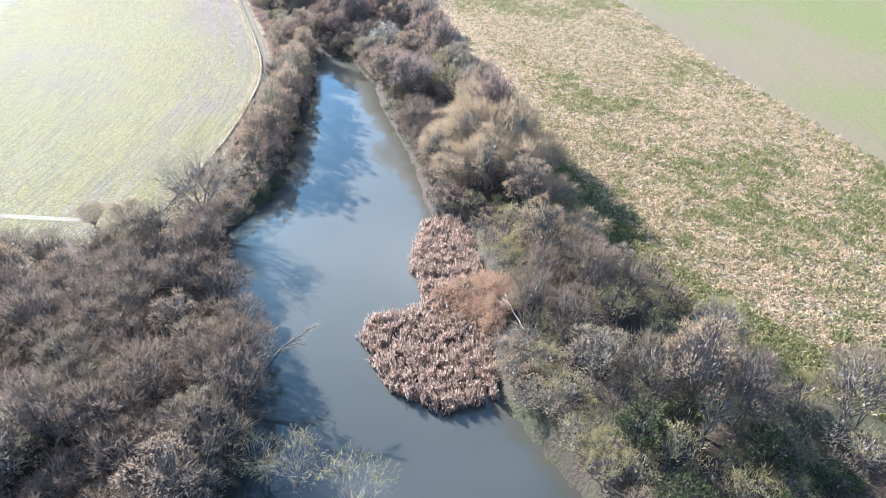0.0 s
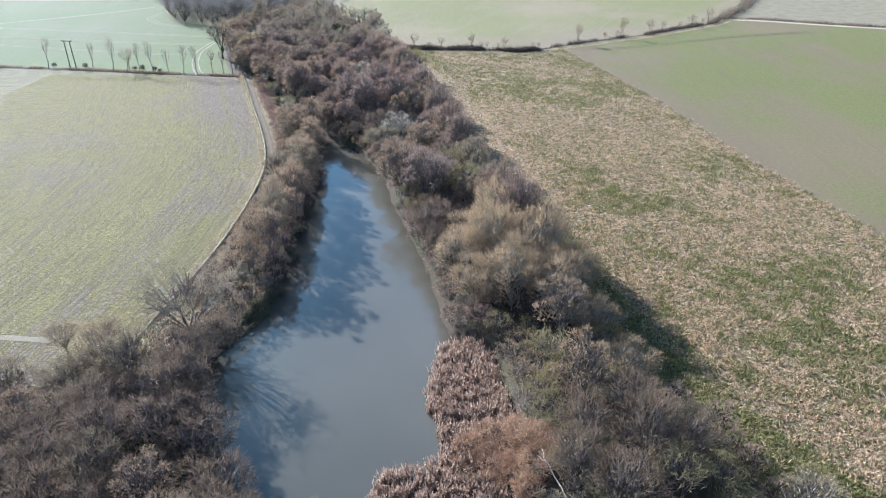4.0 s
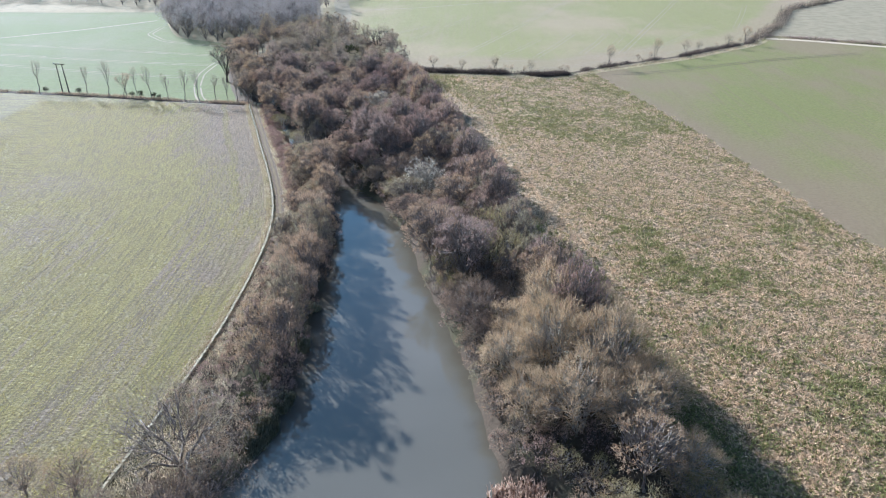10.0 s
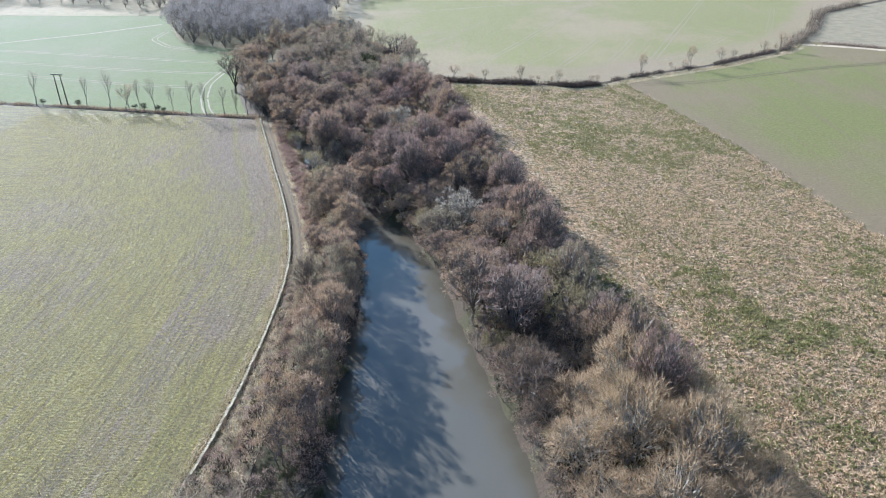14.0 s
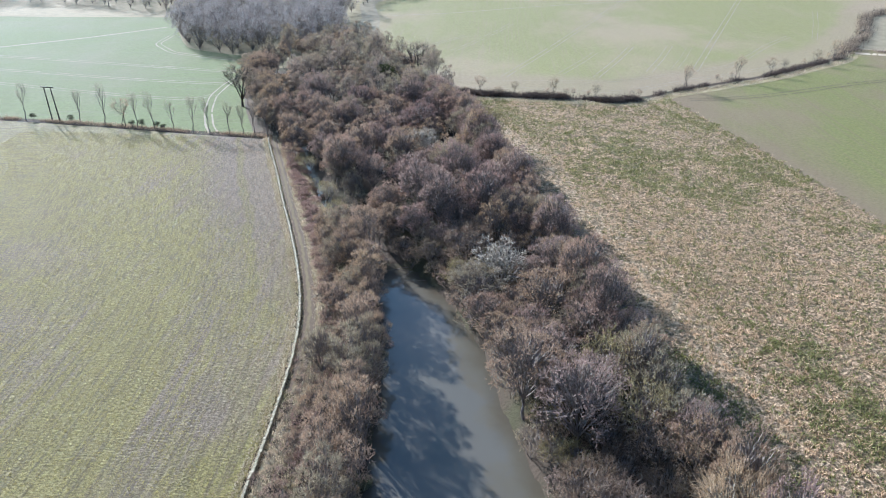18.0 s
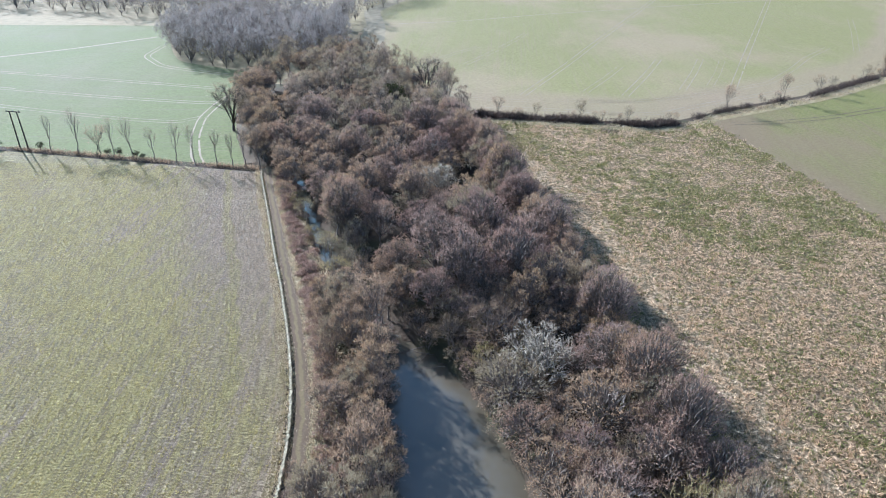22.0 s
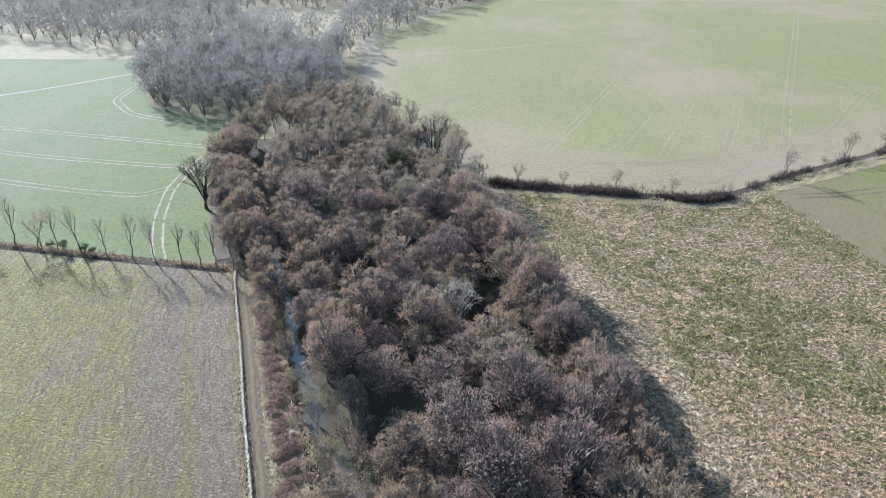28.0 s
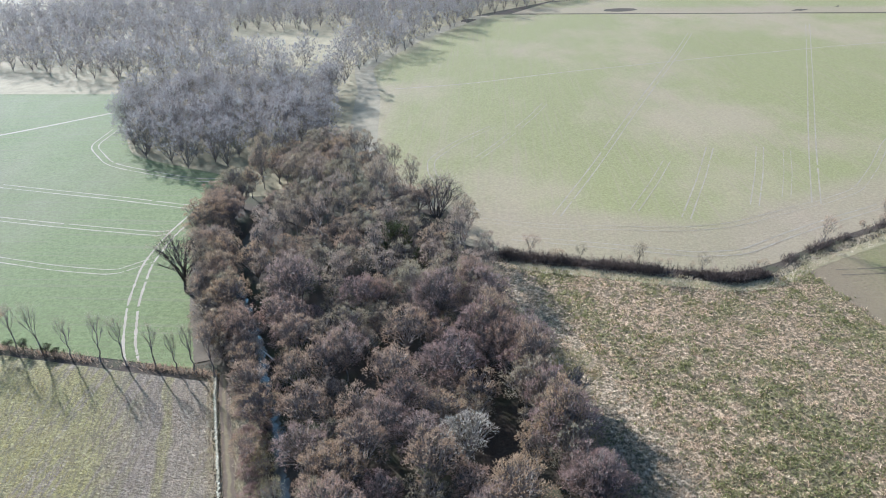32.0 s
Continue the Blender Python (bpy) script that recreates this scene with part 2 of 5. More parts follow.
def crop_material(name, a, b, soil, low=0.45, high=0.62, size=0.012, margin=0.0, amount=0.5, along=(5, 0.08, 1), lean=-14, head=-30.0):
    m = Nodes(name, 0.92, 0.15)
    big, fine = m.noise(size, 5, (1, 0.6, 1), turn=-15, rough=0.6), m.ramp(m.noise(1.6, 5, rough=0.7), 0.2, 0.8)
    rows = m.noise(0.35, 2, along, turn=lean)
    c = m.mix(fine, a, b)
    c = m.mix(m.ramp(big, low, high, 0, amount), c, m.mix(fine, soil, tuple(v * 1.35 for v in soil[:3]) + (1,)))
    c = m.mix(m.ramp(rows, 0.48, 0.72, 0, 0.4), c, soil)
    m.n.new("ShaderNodeAttribute").attribute_name = "lay"
    split = m.n.new("ShaderNodeSeparateXYZ")
    m.l.new(m.n["Attribute"].outputs["Vector"], split.inputs[0])
    c = m.mix(m.ramp(m.math("ADD", split.outputs[2], m.math("MULTIPLY", m.noise(0.06, 3), 10.0)), margin + 13, margin - 5, 0.0, 0.8), c, m.mix(fine, soil, tuple(v * 1.25 for v in soil[:3]) + (1,)))
    split_head = m.n.new("ShaderNodeAttribute")
    split_head.attribute_name = "head"
    away = m.math("ADD", split_head.outputs["Fac"], m.math("MULTIPLY", m.noise(0.07, 4), 9.0))
    c = m.mix(m.ramp(away, head + 9, head - 3, 0.0, 0.65), c, m.mix(fine, tuple(v * 0.85 for v in soil[:3]) + (1,), tuple(v * 1.2 for v in soil[:3]) + (1,)))
    m.bump(fine, 0.1)
    return m.colour(c)


def stubble_material():
    m = Nodes("rough_stubble", 0.9, 0.2)
    big, mid = m.noise(0.035, 4), m.noise(0.45, 4)
    fine, speck = m.ramp(m.noise(3.2, 4, (1, 0.7, 1), rough=0.7), 0.36, 0.66), m.ramp(m.noise(1.5, 4, rough=0.65), 0.4, 0.62)
    straw = m.mix(fine, (0.26, 0.176, 0.098, 1), (0.74, 0.535, 0.325, 1))
    green = m.mix(fine, (0.11, 0.105, 0.036, 1), (0.42, 0.37, 0.15, 1))
    f = m.math("ADD", m.math("MULTIPLY", big, 0.5), m.math("MULTIPLY", mid, 0.5))
    m.n.new("ShaderNodeAttribute").attribute_name = "lay"
    weedy = m.n.new("ShaderNodeAttribute")
    weedy.attribute_name = "weedy"
    split = m.n.new("ShaderNodeSeparateXYZ")
    m.l.new(m.n["Attribute"].outputs["Vector"], split.inputs[0])
    bright = m.ramp(m.math("ABSOLUTE", m.math("SUBTRACT", m.math("ADD", split.outputs[2], m.math("MULTIPLY", mid, 6.0)), 13.0)), 7.0, 3.0)
    bright = m.math("MULTIPLY", bright, m.ramp(split.outputs[1], 105.0, 140.0))
    c = m.mix(m.math("MULTIPLY", m.ramp(m.math("ADD", m.math("MULTIPLY", f, 0.8), m.math("MULTIPLY", weedy.outputs["Fac"], 0.35)), 0.46, 0.72, 0, 0.7), m.math("SUBTRACT", 1.0, bright)), straw, green)
    c = m.mix(m.math("MULTIPLY", bright, 0.8), c, m.mix(fine, (0.36, 0.27, 0.16, 1), (0.76, 0.61, 0.4, 1)))
    c = m.mix(m.math("MULTIPLY", m.math("SUBTRACT", 1.0, speck), 0.78), c, (0.085, 0.075, 0.036, 1))
    m.bump(m.math("ADD", fine, speck), 0.3)
    return m.colour(c)


def plain_soil(name, a, b, scale=2.0):
    m = Nodes(name, 0.92, 0.15)
    fine, mid = m.noise(scale, 5), m.noise(0.25, 3)
    m.bump(fine, 0.08)
    return m.colour(m.mix(m.ramp(mid, 0.35, 0.7, 0, 0.5), m.mix(fine, a, b), a))


def water_material():
    m = Nodes("murky_pond_water", 0.02, 0.5)
    m.b.inputs["IOR"].default_value = 1.45
    big = m.noise(0.05, 3)
    m.bump(m.noise(0.8, 2, (1, 0.5, 1)), 0.004)
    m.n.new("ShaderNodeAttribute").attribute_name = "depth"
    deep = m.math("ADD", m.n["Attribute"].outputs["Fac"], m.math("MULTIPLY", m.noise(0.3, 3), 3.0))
    c = m.mix(big, (0.082, 0.077, 0.058, 1), (0.112, 0.103, 0.078, 1))
    # the colour darkens towards the wide near end
    place = m.n.new("ShaderNodeSeparateXYZ")
    m.l.new(m.pos, place.inputs[0])
    c = m.mix(m.ramp(place.outputs[1], 78.0, 36.0, 0.0, 0.75), c, (0.03, 0.034, 0.028, 1))
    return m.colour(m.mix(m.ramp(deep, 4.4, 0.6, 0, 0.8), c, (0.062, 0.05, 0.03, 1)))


def blade_material(name, a, b, c, spot=0.3):
    m = Nodes(name, 0.8, 0.25)
    x = m.mix(m.island(), a, b)
    return m.thin(m.mix(m.ramp(m.noise(spot, 3), 0.45, 0.65, 0, 0.7), x, c), 0.4)


GROUND, PASTURE, STUBBLE, WATER = ground_material(), pasture_material(), stubble_material(), water_material()
CROP_RIGHT = crop_material("young_crop_right", (0.104, 0.106, 0.034, 1), (0.188, 0.187, 0.063, 1), (0.155, 0.115, 0.07, 1), 0.42, 0.6, 0.022, margin=8.0, amount=0.7)
CROP_FAR = crop_material("young_crop_far", (0.145, 0.138, 0.053, 1), (0.25, 0.236, 0.098, 1), (0.24, 0.185, 0.12, 1), 0.45, 0.66, 0.016, head=24.0, amount=0.65)
CROP_LEFT = crop_material("young_crop_left", (0.092, 0.11, 0.038, 1), (0.175, 0.202, 0.076, 1), (0.18, 0.152, 0.1, 1), 0.5, 0.72, along=(0.06, 3.0, 1), lean=8)


def track_material():
    m = Nodes("track_earth", 0.92, 0.15)
    m.n.new("ShaderNodeAttribute").attribute_name = "lay"
    split = m.n.new("ShaderNodeSeparateXYZ")
    m.l.new(m.n["Attribute"].outputs["Vector"], split.inputs[0])
    fine, mid = m.noise(4.0, 5, rough=0.65), m.noise(0.5, 4)
    earth = m.mix(fine, (0.06, 0.044, 0.028, 1), (0.165, 0.122, 0.078, 1))
    grass = m.mix(fine, (0.1, 0.083, 0.04, 1), (0.25, 0.205, 0.1, 1))
    wander = m.math("ADD", split.outputs[0], m.math("MULTIPLY", m.math("SUBTRACT", mid, 0.5), 1.1))
    off = m.math("ABSOLUTE", m.math("SUBTRACT", m.math("ABSOLUTE", m.math("SUBTRACT", wander, 1.15)), 0.62))
    m.bump(fine, 0.1)
    return m.colour(m.mix(m.ramp(off, 0.25, 0.5, 0.0, 0.6), earth, grass))


TRACK = track_material()
WET_SOIL = plain_soil("dark_rut_earth", (0.07, 0.055, 0.036, 1), (0.17, 0.135, 0.085, 1))
TRAM = plain_soil("tramline_earth", (0.19, 0.16, 0.105, 1), (0.33, 0.28, 0.2, 1), 1.2)
PALE_SOIL = plain_soil("pale_rut_earth", (0.24, 0.2, 0.135, 1), (0.41, 0.35, 0.255, 1))
GRASSY = plain_soil("rough_grass_strip", (0.165, 0.138, 0.07, 1), (0.36, 0.3, 0.165, 1), 2.5)
VERGE = plain_soil("dry_grass_verge", (0.28, 0.22, 0.145, 1), (0.58, 0.48, 0.34, 1), 3)
HAY = plain_soil("worn_grass", (0.15, 0.13, 0.075, 1), (0.33, 0.28, 0.18, 1), 2.5)
REED = blade_material("reed_stems", (0.16, 0.11, 0.078, 1), (0.65, 0.485, 0.36, 1), (0.43, 0.31, 0.225, 1), 1.6)
STRAW = blade_material("dead_straw", (0.38, 0.262, 0.148, 1), (0.85, 0.635, 0.4, 1), (0.54, 0.385, 0.22, 1), 0.7)
WEED = blade_material("green_weeds", (0.11, 0.112, 0.037, 1), (0.36, 0.345, 0.13, 1), (0.19, 0.182, 0.065, 1), 0.9)
SEDGE = blade_material("sedge_blades", (0.09, 0.085, 0.045, 1), (0.42, 0.4, 0.25, 1), (0.2, 0.19, 0.1, 1), 0.8)
TUFT = blade_material("pasture_tufts", (0.3, 0.248, 0.075, 1), (0.66, 0.56, 0.215, 1), (0.48, 0.395, 0.15, 1))
WITHERED = blade_material("withered_tufts", (0.27, 0.205, 0.13, 1), (0.53, 0.415, 0.27, 1), (0.41, 0.325, 0.2, 1))
GRASS_DRY = blade_material("dry_grass", (0.34, 0.27, 0.16, 1), (0.74, 0.63, 0.44, 1), (0.42, 0.37, 0.2, 1))
BRAMBLE = blade_material("bramble_stems", (0.16, 0.108, 0.082, 1), (0.42, 0.295, 0.23, 1), (0.28, 0.19, 0.145, 1), 1.0)


# ---- helpers of the scene ----
def mesh_of(name, verts, faces, material, smooth=False):
    me = bpy.data.meshes.new(name)
    me.from_pydata([tuple(v) for v in verts], [], [tuple(int(i) for i in f) for f in faces])
    me.materials.append(material)
    if smooth:
        me.polygons.foreach_set("use_smooth", [True] * len(me.polygons))
    me.update()
    return me


def triangles(name, corners, material):
    """Loose triangles from an array (n, 3, 3)."""
    n = len(corners)
    me = bpy.data.meshes.new(name)
    me.vertices.add(n * 3)
    me.vertices.foreach_set("co", np.ascontiguousarray(corners, dtype=np.float32).ravel())
    me.loops.add(n * 3)
    me.loops.foreach_set("vertex_index", np.arange(n * 3, dtype=np.int32))
    me.polygons.add(n)
    me.polygons.foreach_set("loop_start", np.arange(0, n * 3, 3, dtype=np.int32))
    me.materials.append(material)
    me.update(calc_edges=True)
    return me


def thing(name, label, category, group="", kind="", at=(0, 0, 0)):
    ob = new(name)
    ob.location = at
    ob.empty_display_size = 0.2
    return tagged(ob, label, category, group, kind)


def part(name, me, parent, label=""):
    ob = new(name, me)
    ob.parent = parent
    if label:
        tagged(ob, label)
    return ob


class Line:
    """x of a border as a smooth function of y, through a few known places."""

    def __init__(self, *places):
        p = sorted((y, x) for x, y in places)
        self.y, self.x = np.array([q[0] for q in p], float), np.array([q[1] for q in p], float)

    def __call__(self, y):
        y = np.asarray(y, float)
        s = 0
        for d in (-6, -3, 0, 3, 6):
            s = s + np.interp(y + d, self.y, self.x)
        return s / 5


def polygon_distance(px, py, poly):
    """Signed distance to a closed outline, negative inside."""
    poly = np.array(poly, float)
    a, b = poly, np.roll(poly, -1, axis=0)
    best = np.full(px.shape, 1e9)
    inside = np.zeros(px.shape, bool)
    for (ax, ay), (bx, by) in zip(a, b):
        ex, ey = bx - ax, by - ay
        t = np.clip(((px - ax) * ex + (py - ay) * ey) / (ex * ex + ey * ey), 0, 1)
        best = np.minimum(best, np.hypot(px - ax - t * ex, py - ay - t * ey))
        inside ^= ((ay > py) != (by > py)) & (px < (bx - ax) * (py - ay) / (by - ay + 1e-12) + ax)
    return np.where(inside, -best, best)


def line_distance(px, py, pts):
    best = np.full(px.shape, 1e9)
    for (ax, ay), (bx, by) in zip(pts, pts[1:]):
        ex, ey = bx - ax, by - ay
        t = np.clip(((px - ax) * ex + (py - ay) * ey) / (ex * ex + ey * ey), 0, 1)
        best = np.minimum(best, np.hypot(px - ax - t * ex, py - ay - t * ey))
    return best


def smooth(t):
    t = np.clip(t, 0, 1)
    return t * t * (3 - 2 * t)


# ---- the plan ----
WATER_Z = -0.8
POND = [(4, 13), (11, 16), (14, 24), (11.5, 38), (8, 43.5), (4.5, 50), (3.5, 56), (3.5, 64), (2.5, 73), (0.5, 84), (-4.5, 86), (-6, 92), (-8.5, 104),
        (-13, 118), (-17, 130), (-19.5, 141), (-24.5, 152), (-29, 159), (-35.5, 165), (-37, 162), (-35, 150), (-32.5, 137),
        (-31.5, 124), (-31.5, 112), (-30.5, 100), (-31, 92), (-34, 85), (-34.5, 78), (-31, 68), (-27, 60), (-23, 50), (-22, 35), (-20, 23), (-12, 14)]
BROOK = [(-36, 163), (-43, 174), (-49, 185.5), (-53, 192), (-58, 203), (-61, 212), (-64, 218), (-69, 230), (-79, 249), (-84, 262), (-82, 290)]
WALL = Line((-49, 20), (-47, 70), (-44.9, 86), (-44.2, 94), (-43, 106), (-43.1, 121), (-43.6, 131), (-44.8, 143), (-48.1, 155.8),
            (-54.3, 173), (-59.8, 186.5), (-63.6, 197), (-72.7, 220), (-74, 224))
WOOD_EDGE = Line((75, 10), (58, 36), (36, 54), (22, 72), (17, 84), (11, 105), (5, 130), (-3, 159), (-9, 185), (-15, 205), (-19, 218), (-25, 232), (-32, 252), (-36, 266))
CROP_EDGE = Line((100, 0), (84, 45), (72, 84), (62.8, 119.5), (54.8, 150.7), (47.7, 188), (38, 225), (31, 250), (28, 262))


def ground_z(x, y):
    x, y = np.asarray(x, float), np.asarray(y, float)
    z = 0.3 + 0.9 * smooth((x + 30) / 40) * smooth((330 - y) / 60)
    z = z + 0.12 * np.sin(x * 0.07 + 1.3) * np.sin(y * 0.05 + 0.4)
    d = polygon_distance(x, y, POND)
    z = z + (-2.2 - z) * smooth((1.2 - d) / 2.6)
    b = line_distance(x, y, BROOK) - 1.8 * np.exp(-((x + 50) ** 2 + (y - 187) ** 2) / 22)
    return np.where(b < 5, z + (-1.4 - z) * smooth((2.3 - b) / 2.0), z)


def patchy(x, y, s, seed):
    """Soft patches between 0 and 1."""
    v = np.array([noise.noise(Vector((a * s, b * s, seed * 7.3))) for a, b in zip(np.ravel(x), np.ravel(y))])
    return np.clip(0.5 + v, 0, 1)


def weediness(x, y):
    """How far green weeds have taken over from the dead stalks, 0 to 1."""
    g = 0.4 * patchy(x, y, 0.03, 1) + 0.7 * patchy(x, y, 0.1, 2) + 0.8 * patchy(x, y, 0.35, 3)
    g = smooth((g + 0.27 * smooth((150 - y) / 40) * (0.3 + 0.7 * smooth((y - 80) / 25)) * smooth((WOOD_EDGE(y) + 60 - x) / 25) + 0.55 * smooth((y - 172) / 38) - 0.85) / 1.1)
    g = g * (1 - smooth((WOOD_EDGE(y) + 12 - x) / 6) * smooth((y - 105) / 35))
    g = np.clip(g + 0.3 * (patchy(x, y, 0.75, 7) - 0.5), 0, 1)
    # rank weeds along the wood; their green also paints its shadow strip darker
    return np.maximum(g, smooth((WOOD_EDGE(y) + 3.5 + 3.5 * smooth((150 - y) / 20) - x) / 4))


def sheet(name, label, category, a, b, y0, y1, nx, ny, material, lift, kind="structure", y0f=None, y1f=None):
    """A field's surface between two borders a(y) and b(y), from y0 to y1 (each may lean with x)."""
    v = np.linspace(0, 1, ny)[:, None]
    u = np.linspace(0, 1, nx)[None, :]
    y = y0 + (y1 - y0) * v + 0 * u
    for _ in range(3):
        x = a(y) * (1 - u) + b(y) * u
        lo = y0f(x) if y0f else y0
        hi = y1f(x) if y1f else y1
        y = lo + (hi - lo) * v + 0 * u
    x = a(y) * (1 - u) + b(y) * u
    z = ground_z(x, y) + lift
    verts = np.stack([x, y, z], -1).reshape(-1, 3)
    i = (np.arange(ny - 1)[:, None] * nx + np.arange(nx - 1)[None, :]).ravel()
    faces = np.stack([i, i + 1, i + 1 + nx, i + nx], -1)
    me = mesh_of(name, verts, faces, material, True)
    lay = me.attributes.new("lay", "FLOAT_VECTOR", "POINT")
    lay.data.foreach_set("vector", np.stack([b(y) - x, y, x - a(y)], -1).astype(np.float32).ravel())
    head = me.attributes.new("head", "FLOAT", "POINT")
    head.data.foreach_set("value", (y - (y0f(x) if y0f else y0)).astype(np.float32).ravel())
    return tagged(new(name, me), label, category, kind=kind)


def const(c):
    return lambda y: np.full(np.shape(y), float(c))


def graded(lo, hi, step, far):
    mid = list(np.arange(lo, hi + step / 2, step))
    d, left, right = step, [], []
    while hi + sum(right) < far:
        d *= 1.25
        right.append(d)
    return np.array([lo - s for s in reversed(np.cumsum(right))] + mid + [hi + s for s in np.cumsum(right)])


# ---- ground and water ----
gx, gy = graded(-100, 100, 1.6, 3000), graded(8, 300, 1.6, 3000)
GX, GY = np.meshgrid(gx, gy)
gv = np.stack([GX, GY, ground_z(GX, GY)], -1).reshape(-1, 3)
gi = (np.arange(len(gy) - 1)[:, None] * len(gx) + np.arange(len(gx) - 1)[None, :]).ravel()
ground = new("ground", mesh_of("ground", gv, np.stack([gi, gi + 1, gi + 1 + len(gx), gi + len(gx)], -1), GROUND, True))
tagged(ground, "brown leaf litter and rough winter grass on the ground", "ground", kind="structure")

wx, wy = np.meshgrid(np.linspace(-95, 25, 81), np.linspace(5, 300, 197))
wv = np.stack([wx, wy, np.full(wx.shape, WATER_Z)], -1).reshape(-1, 3)
wi = (np.arange(196)[:, None] * 81 + np.arange(80)[None, :]).ravel()
water_mesh = mesh_of("water", wv, np.stack([wi, wi + 1, wi + 82, wi + 81], -1), WATER, True)
depth = water_mesh.attributes.new("depth", "FLOAT", "POINT")
depth.data.foreach_set("value", np.where(wy > 166, np.clip((np.hypot(wx + 50, wy - 187) - 3) * 0.8, 0, 6), np.maximum(-polygon_distance(wx, wy, POND), 0)).astype(np.float32).ravel())
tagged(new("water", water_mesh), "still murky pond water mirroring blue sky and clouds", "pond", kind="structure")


def left_hedge_y(x):
    return 221.0 - (np.asarray(x) + 73) * 0.14


def right_hedge_y(x):
    return np.interp(np.asarray(x, float), [-40, -28, -12, 2, 14, 23, 30, 44, 66, 97, 108, 124, 146, 300], [266, 261.5, 258, 254.5, 252, 255.5, 261.5, 270.5, 283, 308, 326, 350, 395, 520])


sheet("left_pasture", "rough yellow-green pasture with bare purplish earth patches", "field", const(-320), lambda y: WALL(y) - 0.6, -90, 220, 60, 120, PASTURE, 0.06,
      y1f=lambda x: left_hedge_y(x) - 1.0)
sheet("track", "narrow earth farm track between wall and verge", "track", lambda y: WALL(y) + 0.6, lambda y: WALL(y) + 2.5, 130, 222, 7, 120, TRACK, 0.07)
sheet("verge", "pale dry grass verge between track and shrubs", "grass", lambda y: WALL(y) + 0.5 + 2.0 * smooth((y - 122) / 10), Line((-37.6, 93), (-38, 121), (-38.6, 131), (-39.5, 143), (-42, 156), (-47.5, 173), (-53, 186.5), (-57, 197), (-66, 220), (-67, 224)), 93, 221, 6, 120, HAY, 0.065)
sheet("stubble_field", "rough field of pale dead stalks and green weeds", "field", lambda y: WOOD_EDGE(y) - 5.0, lambda y: CROP_EDGE(y), -90, 256, 110, 260, STUBBLE, 0.07,
      y1f=lambda x: right_hedge_y(x) - 2.5)
field = bpy.data.objects["stubble_field"].data
fv = np.array([tuple(v.co) for v in field.vertices])
field.attributes.new("weedy", "FLOAT", "POINT").data.foreach_set("value", weediness(fv[:, 0], fv[:, 1]).astype(np.float32))
sheet("crop_field_right", "smooth young green crop with a bare brown margin", "field", lambda y: CROP_EDGE(y) - 0.3, const(320), -90, 256, 40, 100, CROP_RIGHT, 0.06,
      y1f=lambda x: right_hedge_y(x) - 3.0)
FAR_LEFT_EDGE = Line((-36, 262), (-38, 280), (-60, 312), (-64, 330), (-70, 380), (-80, 425), (-66, 480), (-34, 553), (40, 640))
sheet("crop_field_far", "wide young green crop crossed by tramlines", "field", FAR_LEFT_EDGE, const(420), 262, 560, 60, 80, CROP_FAR, 0.06,
      y0f=lambda x: right_hedge_y(x) + 2.0)
sheet("copse_floor", "rough winter grass round the copse", "grass", const(-200), lambda y: FAR_LEFT_EDGE(y) - 8, 290, 388, 12, 12, GRASSY, 0.03)
# added pale sheet: its colour stands in for haze among the far trees
sheet("far_ground", "pale winter grass added under and beyond the far wood, lightening it like haze", "field", const(-900), lambda y: FAR_LEFT_EDGE(y) - 8, 382, 1000, 90, 60, GRASSY, 0.1)
sheet("far_margin", "pale dry grass margin beside the far wood", "grass", lambda y: FAR_LEFT_EDGE(y) - 9, lambda y: FAR_LEFT_EDGE(y) + 0.5, 284, 556, 6, 60, HAY, 0.05)
sheet("far_field", "pale distant field beyond the far crop", "field", Line((-20, 560), (60, 700), (200, 1000)), const(700), 563, 1000, 20, 20, CROP_FAR, 0.06)
sheet("far_stubble", "pale stubble field beyond the far lane", "field", const(112), const(330), 300, 420, 30, 30, HAY, 0.1,
      y0f=lambda x: 330.5 - (x - 106) * 0.48, y1f=lambda x: right_hedge_y(x) - 2.5)
sheet("crop_field_left", "young green crop with pale wheel ruts", "field", const(-420), Line((-76, 222), (-84, 240), (-92, 262), (-94, 285), (-95, 305), (-128, 312), (-138, 326), (-150, 350), (-170, 390), (-200, 420)), 222, 405, 50, 60, CROP_LEFT, 0.06,
      y0f=lambda x: left_hedge_y(x) + 1.5)


# ---- trees ----
def tube(verts, faces, path, radii, sides):
    """A tapered tube along a path, added to the lists."""
    base = len(verts)
    path = [Vector(p) for p in path]
    for i, p in enumerate(path):
        way = (path[min(i + 1, len(path) - 1)] - path[max(i - 1, 0)]).normalized()
        side = way.orthogonal().normalized()
        other = way.cross(side)
        for k in range(sides):
            a = 2 * math.pi * k / sides
            verts.append(p + (side * math.cos(a) + other * math.sin(a)) * radii[i])
    for i in range(len(path) - 1):
        for k in range(sides):
            a, b = base + i * sides + k, base + i * sides + (k + 1) % sides
            faces.append((a, b, b + sides, a + sides))


def bend(rng, a, b, steps, sag):
    """A crooked way from a to b."""
    a, b = Vector(a), Vector(b)
    size = (b - a).length
    out = []
    for i in range(steps + 1):
        t = i / steps
        p = a.lerp(b, t)
        if 0 < i < steps:
            p += Vector((rng.uniform(-1, 1), rng.uniform(-1, 1), rng.uniform(-1, 1))) * size * 0.07
            p.z += sag * size * math.sin(math.pi * t)
        out.append(p)
    return out


